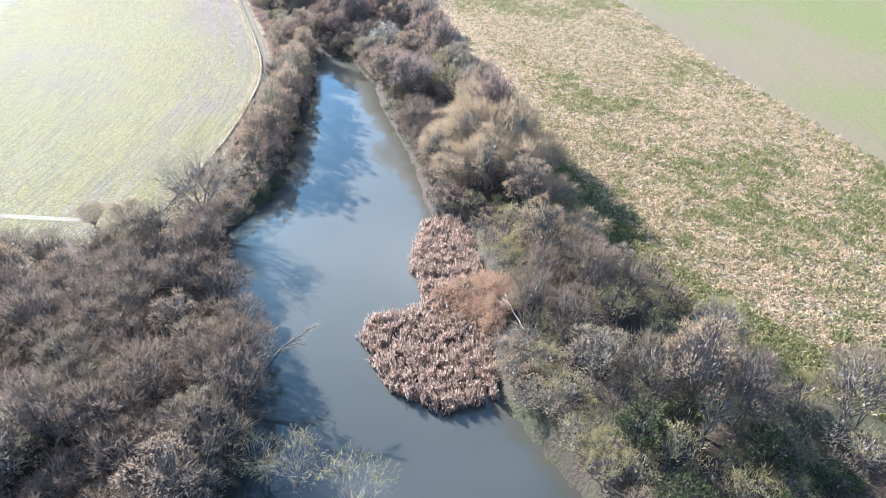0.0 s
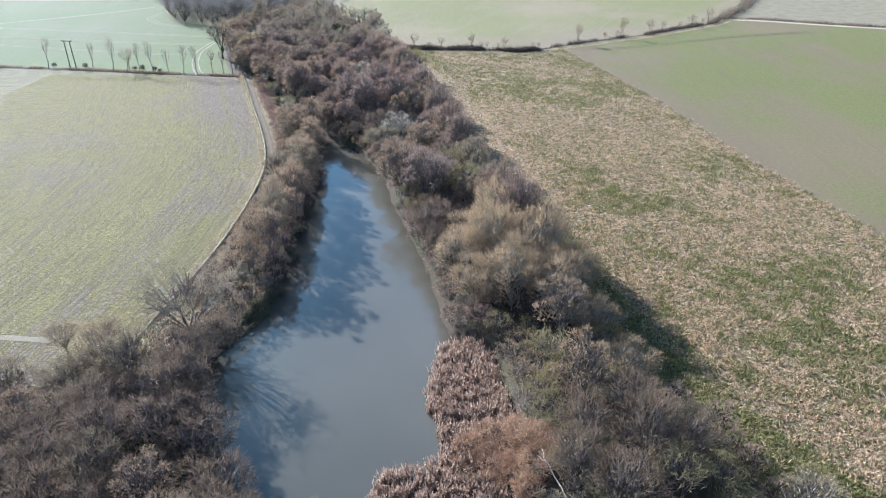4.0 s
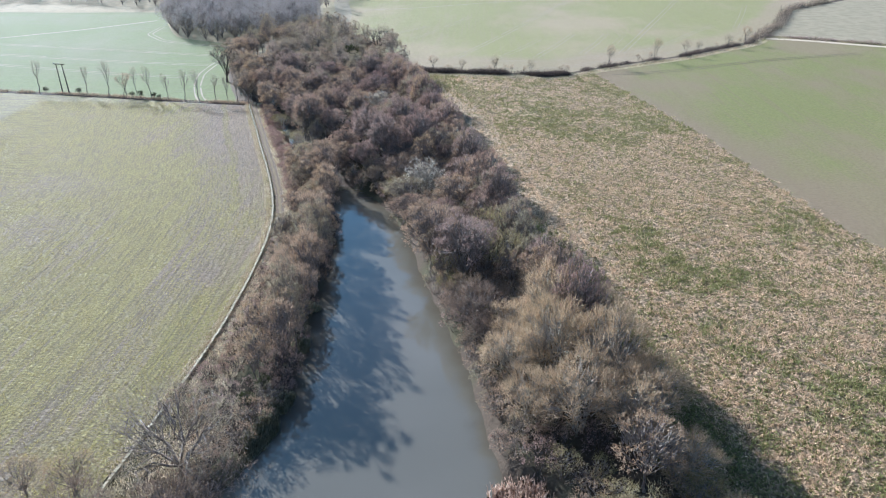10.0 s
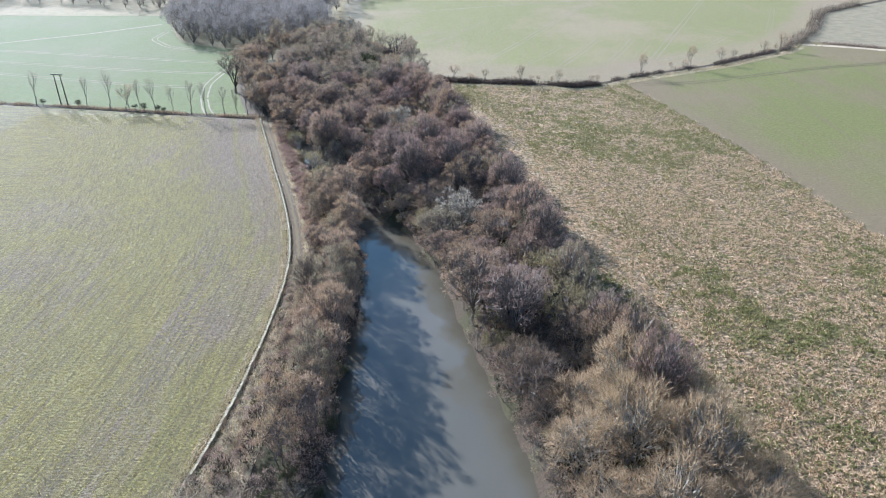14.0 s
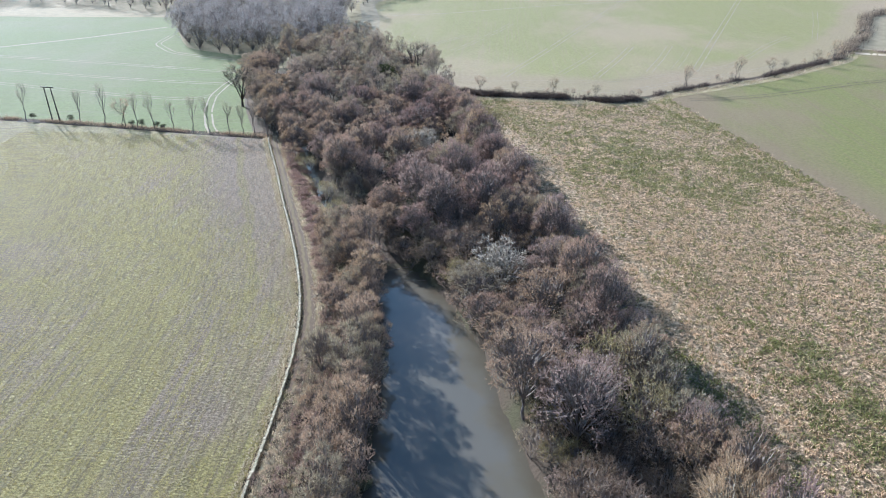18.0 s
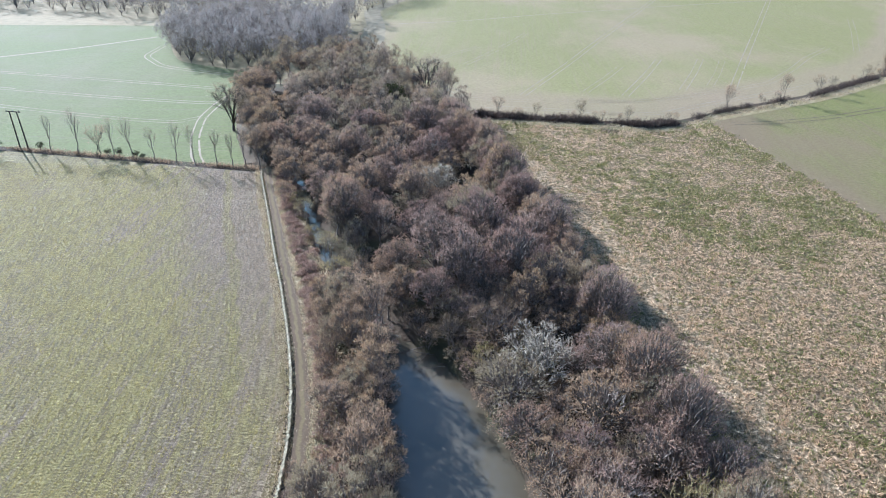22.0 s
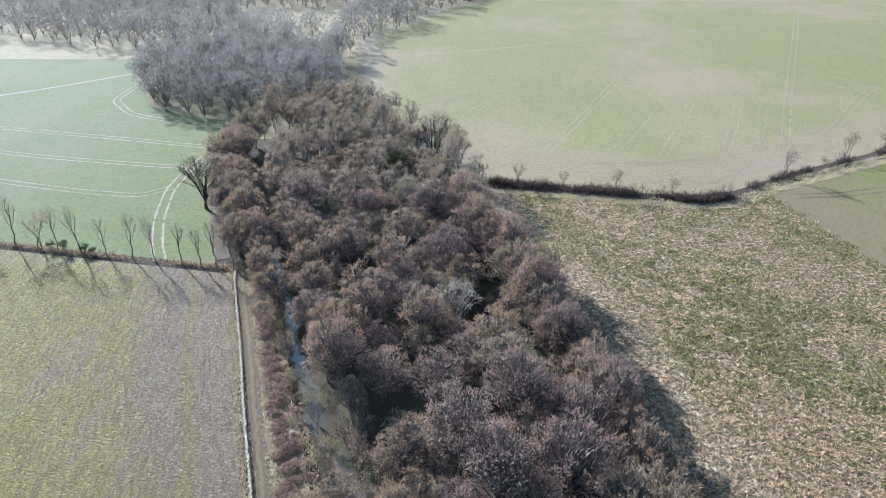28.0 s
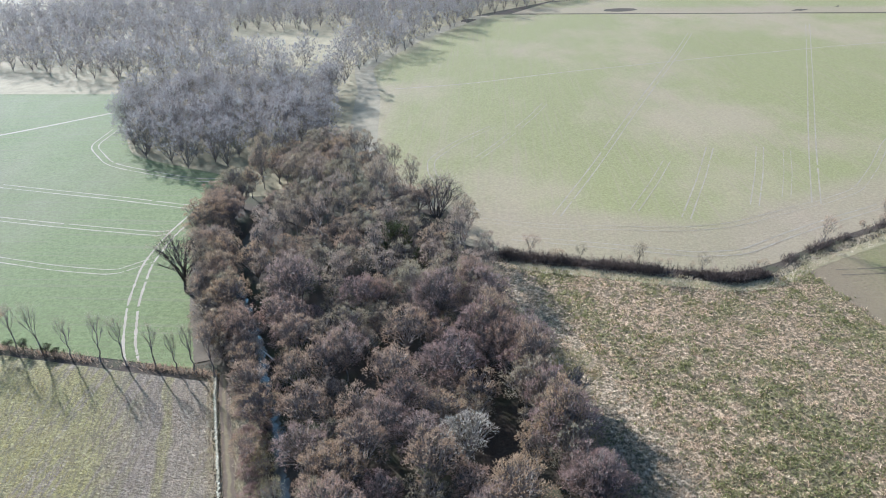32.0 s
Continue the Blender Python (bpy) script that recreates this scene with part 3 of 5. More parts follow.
def twig_triangles(rng, points, ways, lengths, width):
    """Long thin triangles that stand for single twigs."""
    n = len(points)
    r = rng.normal(size=(n, 3))
    side = np.cross(ways, r)
    side /= np.linalg.norm(side, axis=1)[:, None] + 1e-9
    side *= (width * rng.uniform(0.6, 1.4, n))[:, None]
    tip = points + ways * lengths[:, None]
    return np.stack([points - side * 0.5, points + side * 0.5, tip], 1)


def tree_meshes(name, seed, height, radius, bark, twigs, count, trunk=0.16, limbs=7, low=0.3, spread=1.0, width=0.05, length=(0.5, 1.3), up=0.35, shape=0.5, clump=0.2, stems=1, flat=0.0, wild=0.85, inner_width=0.18):
    """Meshes of a bare tree: trunk with limbs, and its crown of twigs. low: where the crown starts, as a part of the height."""
    r = random.Random(seed)
    rng = np.random.default_rng(seed)
    verts, faces, ends, ways = [], [], [], []
    mid = height * (low + (1 - low) * shape)
    tall = height - mid

    def shell(direction, f):
        d = direction.normalized()
        zz = d.z * tall * f if d.z > 0 else d.z * (mid - height * low) * f
        return Vector((d.x * radius * f, d.y * radius * f, mid + zz))

    roots = []
    for s in range(stems):
        a = 2 * math.pi * s / stems + r.random()
        off = 0.0 if stems == 1 else radius * 0.12
        foot = Vector((math.cos(a) * off, math.sin(a) * off, -0.3))
        fork = Vector((math.cos(a) * off * 2 + r.uniform(-.2, .2), math.sin(a) * off * 2 + r.uniform(-.2, .2), height * low * r.uniform(0.7, 1.0) + 0.2))
        path = bend(r, foot, fork, 3, 0.0)
        tube(verts, faces, path, [trunk * 1.35, trunk * 1.05, trunk * 0.9, trunk * 0.8], 6)
        roots.append((fork, a))
    for i in range(limbs):
        fork, a0 = roots[i % stems]
        f = (i + 0.5) / limbs
        el = math.asin(min(1.0, 0.02 + 0.96 * f)) * spread + (1 - spread) * 1.1
        az = i * 2.399963 + r.uniform(-0.3, 0.3)
        d1 = Vector((math.cos(az) * math.cos(el), math.sin(az) * math.cos(el), math.sin(el)))
        end1 = shell(d1, r.uniform(0.6, 0.78))
        p1 = bend(r, fork, end1, 3, 0.06)
        tube(verts, faces, p1, [trunk * 0.55, trunk * 0.42, trunk * 0.3, trunk * 0.2], 3)
        for j in range(5):
            t = 0.4 + 0.15 * j
            k = min(int(t * 3), 2)
            s0 = p1[k].lerp(p1[k + 1], t * 3 - k)
            d2 = (d1 + Vector((r.uniform(-1, 1), r.uniform(-1, 1), r.uniform(-0.35, 0.8))) * 0.62).normalized()
            end2 = shell(d2, r.uniform(0.8, 0.97))
            p2 = bend(r, s0, end2, 2, 0.08)
            tube(verts, faces, [p2[0], p2[2]], [trunk * 0.24, trunk * 0.07], 3)
            for q in range(4):
                s1 = p2[1].lerp(p2[2], q / 3.2)
                d3 = (d2 + Vector((r.uniform(-1, 1), r.uniform(-1, 1), r.uniform(-0.4, 0.8))) * 0.42).normalized()
                end3 = shell(d3, r.uniform(0.86, 1.06))
                blade = (end3 - s1).orthogonal().normalized() * trunk * 0.1
                b0 = len(verts)
                verts += [s1 - blade, s1 + blade, end3]
                faces.append((b0, b0 + 1, b0 + 2))
                for w in (0.25, 0.5, 0.75, 1.0):
                    ends.append(s1.lerp(end3, w))
                    ways.append((end3 - s1).normalized())
    ends, ways = np.array([tuple(e) for e in ends]), np.array([tuple(e) for e in ways])
    n = count // 10
    v = rng.normal(size=(n, 3))
    v[:, 2] = np.abs(v[:, 2]) * 0.9 - 0.25
    v /= np.linalg.norm(v, axis=1)[:, None]
    v = v * rng.uniform(0.15, 0.62, n)[:, None]
    at = np.stack([v[:, 0] * radius, v[:, 1] * radius, mid + np.where(v[:, 2] > 0, v[:, 2] * tall, v[:, 2] * (mid - height * low))], -1)
    d = at - np.array([0, 0, mid - 0.6 * tall]) + rng.normal(size=(n, 3)) * radius * 0.3
    d /= np.linalg.norm(d, axis=1)[:, None]
    inner = twig_triangles(rng, at, d, rng.uniform(0.15, 0.36, n) * radius, inner_width).reshape(-1, 3)
    base = len(verts)
    verts += [Vector(p) for p in inner]
    faces += [(base + i, base + i + 1, base + i + 2) for i in range(0, 3 * n, 3)]
    weight = rng.random(len(ends)) ** 5 + 0.02
    n = count // 3
    pick = rng.choice(len(ends), n, p=weight / weight.sum())
    pts = ends[pick] + rng.normal(size=(n, 3)) * radius * clump * 0.5
    out = pts - np.array([0, 0, mid - 0.35 * tall])
    out /= np.linalg.norm(out, axis=1)[:, None] + 1e-9
    d = ways[pick] * 0.6 + out * 0.5 + np.array([0, 0, up]) + rng.normal(size=(n, 3)) * wild
    d /= np.linalg.norm(d, axis=1)[:, None]
    size = rng.uniform(length[0], length[1], n)
    tw = [twig_triangles(rng, pts, d, size, width)]
    for _ in range(2):
        e = d + rng.normal(size=(n, 3)) * 0.42
        e /= np.linalg.norm(e, axis=1)[:, None]
        tw.append(twig_triangles(rng, pts + d * (size * rng.uniform(0.15, 0.6, n))[:, None], e, size * rng.uniform(0.4, 0.75, n), width * 0.85))
    tw = np.concatenate(tw)
    if flat:
        tw[..., 2] = np.maximum(tw[..., 2], 0.1)
    return mesh_of(name + "_trunk", verts, faces, bark, True), triangles(name + "_crown", tw, twigs)


def clumped_tree(name, seed, height, radius, bark, twigs, count, clumps=14, size=0.36, low=0.25, trunk=0.16, stems=1, width=0.045, length=(0.3, 0.7), up=0.3, wild=0.5, inner_width=0.16, boughs=6):
    """Meshes of a bare tree whose crown is a dome of many rounded twig clumps, each at the end of a limb."""
    r = random.Random(seed)
    rng = np.random.default_rng(seed)
    verts, faces = [], []
    mid = height * (low + (1 - low) * 0.42)
    tall, deep = height - mid, mid - height * low
    forks = []
    for s in range(stems):
        a = 2 * math.pi * s / stems + r.random()
        off = 0.0 if stems == 1 else radius * 0.1
        foot = Vector((math.cos(a) * off, math.sin(a) * off, -0.3))
        fork = Vector((math.cos(a) * off * 2 + r.uniform(-.2, .2), math.sin(a) * off * 2 + r.uniform(-.2, .2), height * low * r.uniform(0.7, 1.0) + 0.2))
        tube(verts, faces, bend(r, foot, fork, 3, 0.0), [trunk * 1.35, trunk * 1.05, trunk * 0.9, trunk * 0.8], 6)
        forks.append(fork)
    tw = []
    n = max(8, count // (3 * clumps))
    for i in range(clumps):
        zf = 1 - (i + 0.5) / clumps * 1.22
        az = i * 2.399963 + r.uniform(-0.35, 0.35)
        flat = math.sqrt(max(0.0, 1 - zf * zf))
        f = r.uniform(0.6, 0.84)
        c = Vector((math.cos(az) * flat * radius * f, math.sin(az) * flat * radius * f, mid + zf * (tall if zf > 0 else deep) * f))
        rc = radius * size * r.uniform(0.75, 1.25)
        limb = bend(r, forks[i % stems], c, 3, 0.07)
        tube(verts, faces, limb, [trunk * 0.5, trunk * 0.38, trunk * 0.27, trunk * 0.16], 3)
        out = np.array([math.cos(az) * flat, math.sin(az) * flat, max(zf, 0.0) + 0.25])
        out /= np.linalg.norm(out)
        for j in range(boughs):
            s0 = limb[2].lerp(limb[3], r.uniform(-0.6, 0.9))
            w = Vector(out) + Vector((r.uniform(-1, 1), r.uniform(-1, 1), r.uniform(-0.7, 1)))
            e = c + w.normalized() * rc * r.uniform(0.75, 1.0)
            m = s0.lerp(e, 0.55) + Vector((r.uniform(-.1, .1), r.uniform(-.1, .1), r.uniform(0.0, .18))) * rc
            side = (e - s0).orthogonal().normalized() * trunk * 0.17
            b = len(verts)
            verts += [s0 - side, s0 + side, m + side * 0.7, m - side * 0.7, e]
            faces += [(b, b + 1, b + 2, b + 3), (b + 3, b + 2, b + 4)]
        d = rng.normal(size=(n, 3)) + out * 0.75 + (0, 0, 0.15)
        d /= np.linalg.norm(d, axis=1)[:, None]
        p = np.array(c) + d * (rc * rng.uniform(0.4, 0.97, n))[:, None] * (1, 1, 0.85)
        way = d * 0.8 + out * 0.25 + np.array([0, 0, up]) + rng.normal(size=(n, 3)) * wild
        way /= np.linalg.norm(way, axis=1)[:, None]
        span = rng.uniform(length[0], length[1], n)
        tw.append(twig_triangles(rng, p, way, span, width))
        for _ in range(2):
            e = way + rng.normal(size=(n, 3)) * 0.5
            e /= np.linalg.norm(e, axis=1)[:, None]
            tw.append(twig_triangles(rng, p + way * (span * rng.uniform(0.15, 0.6, n))[:, None], e, span * rng.uniform(0.4, 0.8, n), width * 0.85))
    n = count // 9
    v = rng.normal(size=(n, 3))
    v[:, 2] = np.abs(v[:, 2]) * 0.9 - 0.25
    v /= np.linalg.norm(v, axis=1)[:, None]
    v = v * rng.uniform(0.15, 0.66, n)[:, None]
    at = np.stack([v[:, 0] * radius, v[:, 1] * radius, mid + np.where(v[:, 2] > 0, v[:, 2] * tall, v[:, 2] * deep)], -1)
    d = at - np.array([0, 0, mid - 0.6 * tall]) + rng.normal(size=(n, 3)) * radius * 0.3
    d /= np.linalg.norm(d, axis=1)[:, None]
    inner = twig_triangles(rng, at, d, rng.uniform(0.15, 0.36, n) * radius, inner_width).reshape(-1, 3)
    base = len(verts)
    verts += [Vector(q) for q in inner]
    faces += [(base + i, base + i + 1, base + i + 2) for i in range(0, 3 * n, 3)]
    return mesh_of(name + "_trunk", verts, faces, bark, True), triangles(name + "_crown", np.concatenate(tw), twigs)


KINDS = {}


def kind(key, names, variants, **k):
    """Registers tree variants: names are (object, label, category)."""
    make = clumped_tree if "clumps" in k else tree_meshes
    KINDS[key] = (names, [make(key, 100 + 17 * i + len(KINDS) * 1000, **k) for i in range(variants)])


kind("alder", ("alder", "bare alder with reddish purple-brown twigs in the wood", "tree"), 4, height=11, radius=4.3, bark=BARK, twigs=TW_PURPLE, count=4600, clumps=30, size=0.23, low=0.22, width=0.085, length=(0.18, 0.46))
kind("brown", ("ash_tree", "bare ash with dense brown twigs in the wood", "tree"), 4, height=10, radius=3.8, bark=BARK, twigs=TW_BROWN, count=3500, clumps=22, size=0.25, low=0.2, width=0.085, length=(0.18, 0.48))
kind("grey", ("hawthorn", "bare hawthorn with a dense grey-twigged crown", "tree"), 3, height=9, radius=3.9, bark=BARK, twigs=TW_GREY, count=3300, clumps=24, size=0.24, low=0.13, width=0.085, length=(0.2, 0.5))
kind("willow", ("willow", "spreading bare willow with straight tan shoots", "tree"), 3, height=10, radius=4.6, bark=BARK_PALE, twigs=TW_TAN, count=6000, clumps=20, size=0.3, low=0.04, stems=3, up=0.45, wild=0.32, length=(0.5, 1.3), width=0.046, boughs=9)
kind("osier", ("osier", "bare osier with long grey-brown shoots", "tree"), 3, height=8, radius=3.6, bark=BARK, twigs=TW_DUSK, count=3300, clumps=14, size=0.36, low=0.05, stems=3, up=0.4, wild=0.35, length=(0.45, 1.1), width=0.05, boughs=8)
kind("pale", ("old_tree", "old bare tree with whitish lichen-covered twigs", "tree"), 2, height=10.5, radius=4.6, bark=BARK_PALE, twigs=TW_PALE, count=2600, clumps=24, size=0.25, low=0.12, width=0.07, boughs=12, up=0.1, wild=0.7, length=(0.3, 0.8))
kind("scrub", ("bare_shrub", "low bare brown thicket shrub on the bank", "shrub"), 3, height=5, radius=2.6, bark=BARK, twigs=TW_BROWN, count=1080, clumps=11, size=0.33, low=0.04, stems=3, trunk=0.07, up=0.5, width=0.075, length=(0.18, 0.5))
kind("scrub_purple", ("blackthorn", "low bare purplish blackthorn thicket on the bank", "shrub"), 2, height=5, radius=2.4, bark=BARK_DARK, twigs=TW_PURPLE, count=1080, clumps=11, size=0.33, low=0.04, stems=3, trunk=0.07, up=0.4, width=0.075, length=(0.18, 0.5))
kind("olive", ("sallow", "bare sallow shrub with yellowish olive shoots", "shrub"), 2, height=5.5, radius=2.6, bark=BARK, twigs=TW_OLIVE, count=1500, low=0.06, limbs=6, stems=3, trunk=0.08, up=0.6, length=(0.3, 0.9), width=0.05)
kind("orange", ("willow_shrub", "low willow shrub with bright orange shoots", "shrub"), 2, height=2.2, radius=2.4, bark=BARK, twigs=TW_ORANGE, count=3000, low=0.04, limbs=8, stems=3, trunk=0.05, up=0.9, length=(0.5, 1.1), width=0.05)
kind("ivy", ("ivy_tree", "dark evergreen tree covered with ivy leaves", "tree"), 2, height=8, radius=2.6, bark=BARK_DARK, twigs=LEAF_IVY, count=2600, low=0.05, limbs=5, up=0.2, length=(0.18, 0.36), width=0.17, clump=0.2, wild=1.0)
kind("slim", ("bank_sallow", "slim upright bare sallow on the bank", "tree"), 3, height=9, radius=2.5, bark=BARK, twigs=TW_BROWN, count=2100, clumps=14, size=0.34, low=0.15, trunk=0.1, stems=2, up=0.6, inner_width=0.1, width=0.07, length=(0.2, 0.55))
kind("grove", ("bare_tree", "tall slim grey tree at the end of the wood", "tree"), 3, height=13, radius=2.7, bark=BARK, twigs=TW_GREY, count=2000, clumps=12, size=0.36, low=0.3, trunk=0.13, up=0.8, inner_width=0.09, width=0.07, length=(0.25, 0.7))
kind("far", ("bare_tree", "distant bare tree, its rounded crown paled as by haze", "tree"), 3, height=13, radius=5.2, bark=BARK, twigs=TW_FAR_HAZED, count=1300, clumps=16, size=0.33, low=0.05, boughs=2, length=(0.5, 1.1), width=0.13)
kind("farther", ("bare_tree", "distant bare tree, its rounded crown paled as by haze", "tree"), 3, height=13, radius=5.2, bark=BARK, twigs=TW_FAR_HAZED, count=420, clumps=9, size=0.42, low=0.05, boughs=1, length=(0.7, 1.5), width=0.25)
kind("poplar", ("poplar", "tall slim bare poplar in the field hedge", "tree"), 3, height=11, radius=1.5, bark=BARK, twigs=TW_GREY, inner_width=0.02, count=420, low=0.35, limbs=5, trunk=0.12, up=0.8, length=(0.4, 0.9), width=0.024, shape=0.5, clump=0.5)
kind("sparse", ("sallow_tree", "thin bare sallow with pale yellowish twigs", "tree"), 2, height=7.5, radius=2.9, bark=BARK_PALE, twigs=TW_OLIVE, inner_width=0.05, count=900, low=0.25, limbs=8, trunk=0.1, up=0.3, length=(0.4, 1.0), width=0.045)
kind("oak", ("oak", "gnarled bare oak with thick crooked limbs", "tree"), 2, height=13, radius=5.5, bark=BARK_DARK, twigs=TW_GREY, inner_width=0.08, count=1500, low=0.16, limbs=11, trunk=0.36, up=0.2, length=(0.5, 1.4), width=0.05)
kind("veteran", ("old_willow", "old spreading bare willow at the pond's edge", "tree"), 1, height=8, radius=5.2, bark=BARK, twigs=TW_BROWN, inner_width=0.04, count=4200, low=0.1, limbs=12, trunk=0.23, up=0.3, length=(0.4, 1.2), width=0.032)
kind("hedge_tree", ("hedge_tree", "small bare tree growing out of the hedge", "tree"), 3, height=6, radius=2.0, bark=BARK_DARK, twigs=TW_BROWN, inner_width=0.07, count=420, low=0.12, limbs=5, stems=2, trunk=0.1, up=0.7, width=0.05)

made, placed = {}, []


def plant(key, x, y, scale=1.0, tall=1.0, turn=None, rng=random.Random(5), group="", label=""):
    names, meshes = KINDS[key]
    v = rng.randrange(len(meshes))
    z = max(float(ground_z(np.array([x]), np.array([y]))[0]), WATER_Z - 0.15)
    tall *= 0.92 + 0.38 * noise.noise(Vector((x * 0.07, y * 0.07, 3.1)))
    m = pose(x, y, z, rng.uniform(-4, 4), rng.uniform(-4, 4), rng.uniform(0, 360) if turn is None else turn)
    root = thing(names[0], label or names[1], names[2], group)
    trunk, crown = meshes[v]
    part("trunk", trunk, root)
    part("crown", crown, root)
    root.matrix_world = m @ Matrix.Diagonal((scale, scale, scale * tall, 1))
    placed.append((x, y))
    return root


def inside(x, y, poly):
    return float(polygon_distance(np.array([x]), np.array([y]), poly)[0]) < 0


def fill(poly, gap, mix_of, seed, size=(0.85, 1.15), group="", keep=None, tries=6000, tall=1.0):
    """Plants trees at random over an area, no two nearer than the gap, and none in water."""
    r = random.Random(seed)
    xs, ys = [p[0] for p in poly], [p[1] for p in poly]
    pts = []
    cand = np.array([(r.uniform(min(xs), max(xs)), r.uniform(min(ys), max(ys))) for _ in range(tries)])
    ok = (polygon_distance(cand[:, 0], cand[:, 1], poly) < 0) & (polygon_distance(cand[:, 0], cand[:, 1], POND) > 0.25) & (line_distance(cand[:, 0], cand[:, 1], BROOK) > 1.2)
    keys = [k for k, w in mix_of for _ in range(w)]
    for x, y in cand[ok]:
        if keep and not keep(x, y):
            continue
        if all((x - a) ** 2 + (y - b) ** 2 > gap * gap for a, b in pts) and all((x - a) ** 2 + (y - b) ** 2 > (gap * 0.7) ** 2 for a, b in placed):
            pts.append((x, y))
            plant(r.choice(keys), x, y, r.uniform(*size), tall * r.uniform(0.9, 1.12), rng=r, group=group)
    return len(pts)


# single trees that stand out
plant("oak", -87.5, 246, 1.0, 1.0, group="old oaks")
plant("oak", -42.2, 274, 1.1, 1.1, group="old oaks")
for x, y, k, h in ((-1.5, 92.5, 0.85, 0.9), (3.5, 91.5, 1.0, 1.0), (9, 89.5, 1.0, 1.0), (-3.2, 99.5, 0.95, 1.0), (1.8, 100, 1.1, 1.1), (7.5, 97, 1.1, 1.05), (-2.2, 106.5, 0.85, 1.0), (2.6, 108.5, 1.0, 1.15), (7.4, 104.5, 0.9, 1.05), (11.6, 93.5, 0.9, 0.95), (13, 84.5, 0.85, 0.95), (15.5, 76.5, 0.8, 0.9)):
    plant("willow", x, y, k, h)
plant("pale", -17.8, 152.6, 1.05, 1.15)
plant("willow", -8.5, 159, 0.75, 1.1)
plant("pale", -33.5, 205, 0.9, 1.0)
plant("olive", -5.4, 130, 1.5, 1.1)
plant("olive", -3.2, 122, 1.5, 1.1)
plant("willow", 2.6, 125, 0.6, 1.0)
plant("willow", -10, 164, 0.75, 1.1)
plant("olive", -19.5, 216, 1.5, 1.1)
for x, y, s, h in ((-31.5, 177, 1.1, 1.15), (-24.6, 182, 1.15, 1.2), (-18.3, 179.5, 1.05, 1.15), (-27.5, 171, 1.1, 1.2), (-20.5, 171.5, 1.15, 1.2), (-31.5, 168.2, 0.85, 1.0), (-15.2, 174, 0.9, 1.05), (-25.8, 165.5, 0.85, 0.85), (-21, 166, 0.8, 0.85), (-37.2, 176.5, 0.9, 1.0)):
    plant("alder", x, y, s, h, label="tall domed alder with dense purple-brown twigs")
for x, y, s in ((-12.3, 133, 1.0), (-6.5, 137.5, 1.05), (-7.8, 127, 1.0), (-13.8, 139, 0.85)):
    plant("alder", x, y, s, 0.85)
for x, y, s in ((-53.6, 229.1, 1.0), (-32.3, 214.3, 1.0), (-60.3, 224.1, 0.95), (-46.4, 202.6, 1.1), (-44.8, 216.3, 1.05)):
    plant("brown", x, y, s, 1.05)
plant("brown", -15.7, 161.5, 0.7, 0.95)
plant("slim", -62.3, 204.5, 0.9, 1.0)
plant("ivy", 19.5, 52, 0.7)
plant("ivy", -16, 191, 0.5)
plant("ivy", -48.5, 256, 1.2)
plant("ivy", -44, 251, 0.9)
plant("veteran", -38.2, 84.2, 1.45, 0.95)
plant("veteran", -34.6, 81.5, 0.95, 0.6, label="low bare willow spreading over the pond's edge")
plant("veteran", -48.2, 81.5, 0.55, 1.0, label="small twisted bare willow beside the pasture")
plant("veteran", -53, 81, 0.5, 1.0, label="small twisted bare willow beside the pasture")
for x, y, s in ((-33, 164.5, 0.8), (-35.5, 168.3, 0.8), (-40, 165.5, 0.8), (-41.5, 169, 0.8), (-37.5, 171.5, 0.9), (-31.5, 162, 0.7), (-43.5, 171.5, 0.8), (-41, 176, 0.8), (-45.5, 182, 0.8)):
    plant("scrub", x, y, s, 1.1)
for x, y, s in ((-41.5, 160.5, 0.95), (-43.5, 164.5, 1.0), (-43, 157.5, 0.85), (-39.5, 157, 0.9), (-40.5, 164, 0.95), (-38.3, 153, 0.85)):
    plant("slim", x, y, s, 1.0)
for x, y, s in ((-3.4, 64.2, 0.5), (-2.4, 62, 0.5), (0.2, 67.5, 0.95), (2.2, 65, 0.9), (-1.8, 66.3, 0.8), (3.4, 67.5, 0.9), (4.6, 65.8, 0.9), (-2.6, 67, 0.6), (0.3, 64, 0.8), (2.6, 62.6, 0.85), (4.6, 62.5, 0.8), (5.4, 64.6, 0.75), (3.6, 60.5, 0.7), (0.2, 62, 0.6)):
    plant("orange", x, y, s, group="orange willow shrubs")
for x, y, s in ((5.2, 57.5, 0.6), (4.6, 54.5, 0.7), (5.2, 51.5, 0.75), (6.8, 48.8, 0.75), (5.0, 78, 0.7), (4.0, 82, 0.75), (5.4, 74.5, 0.7), (7.5, 56, 0.8), (7, 72, 0.8), (8.5, 68, 0.8)):
    plant("scrub", x, y, s, 0.9)
for x, y, s in ((19.5, 42, 0.7), (26, 38.5, 0.85), (30.5, 36, 0.8), (15.7, 39.7, 0.9), (17.5, 33, 0.9), (25, 32.5, 0.9)):
    plant("ivy", x, y, s)
for x, y, s in ((-23.4, 52, 1.1), (-23, 46, 1.1), (-25.5, 57, 1.1), (-29, 63, 1.05), (-23, 40, 1.1), (-33.5, 71.5, 1.0), (-35.5, 76, 0.95), (-31.5, 67, 0.9)):
    plant("osier", x, y, s, 1.0, label="bare osier leaning over the water's edge")
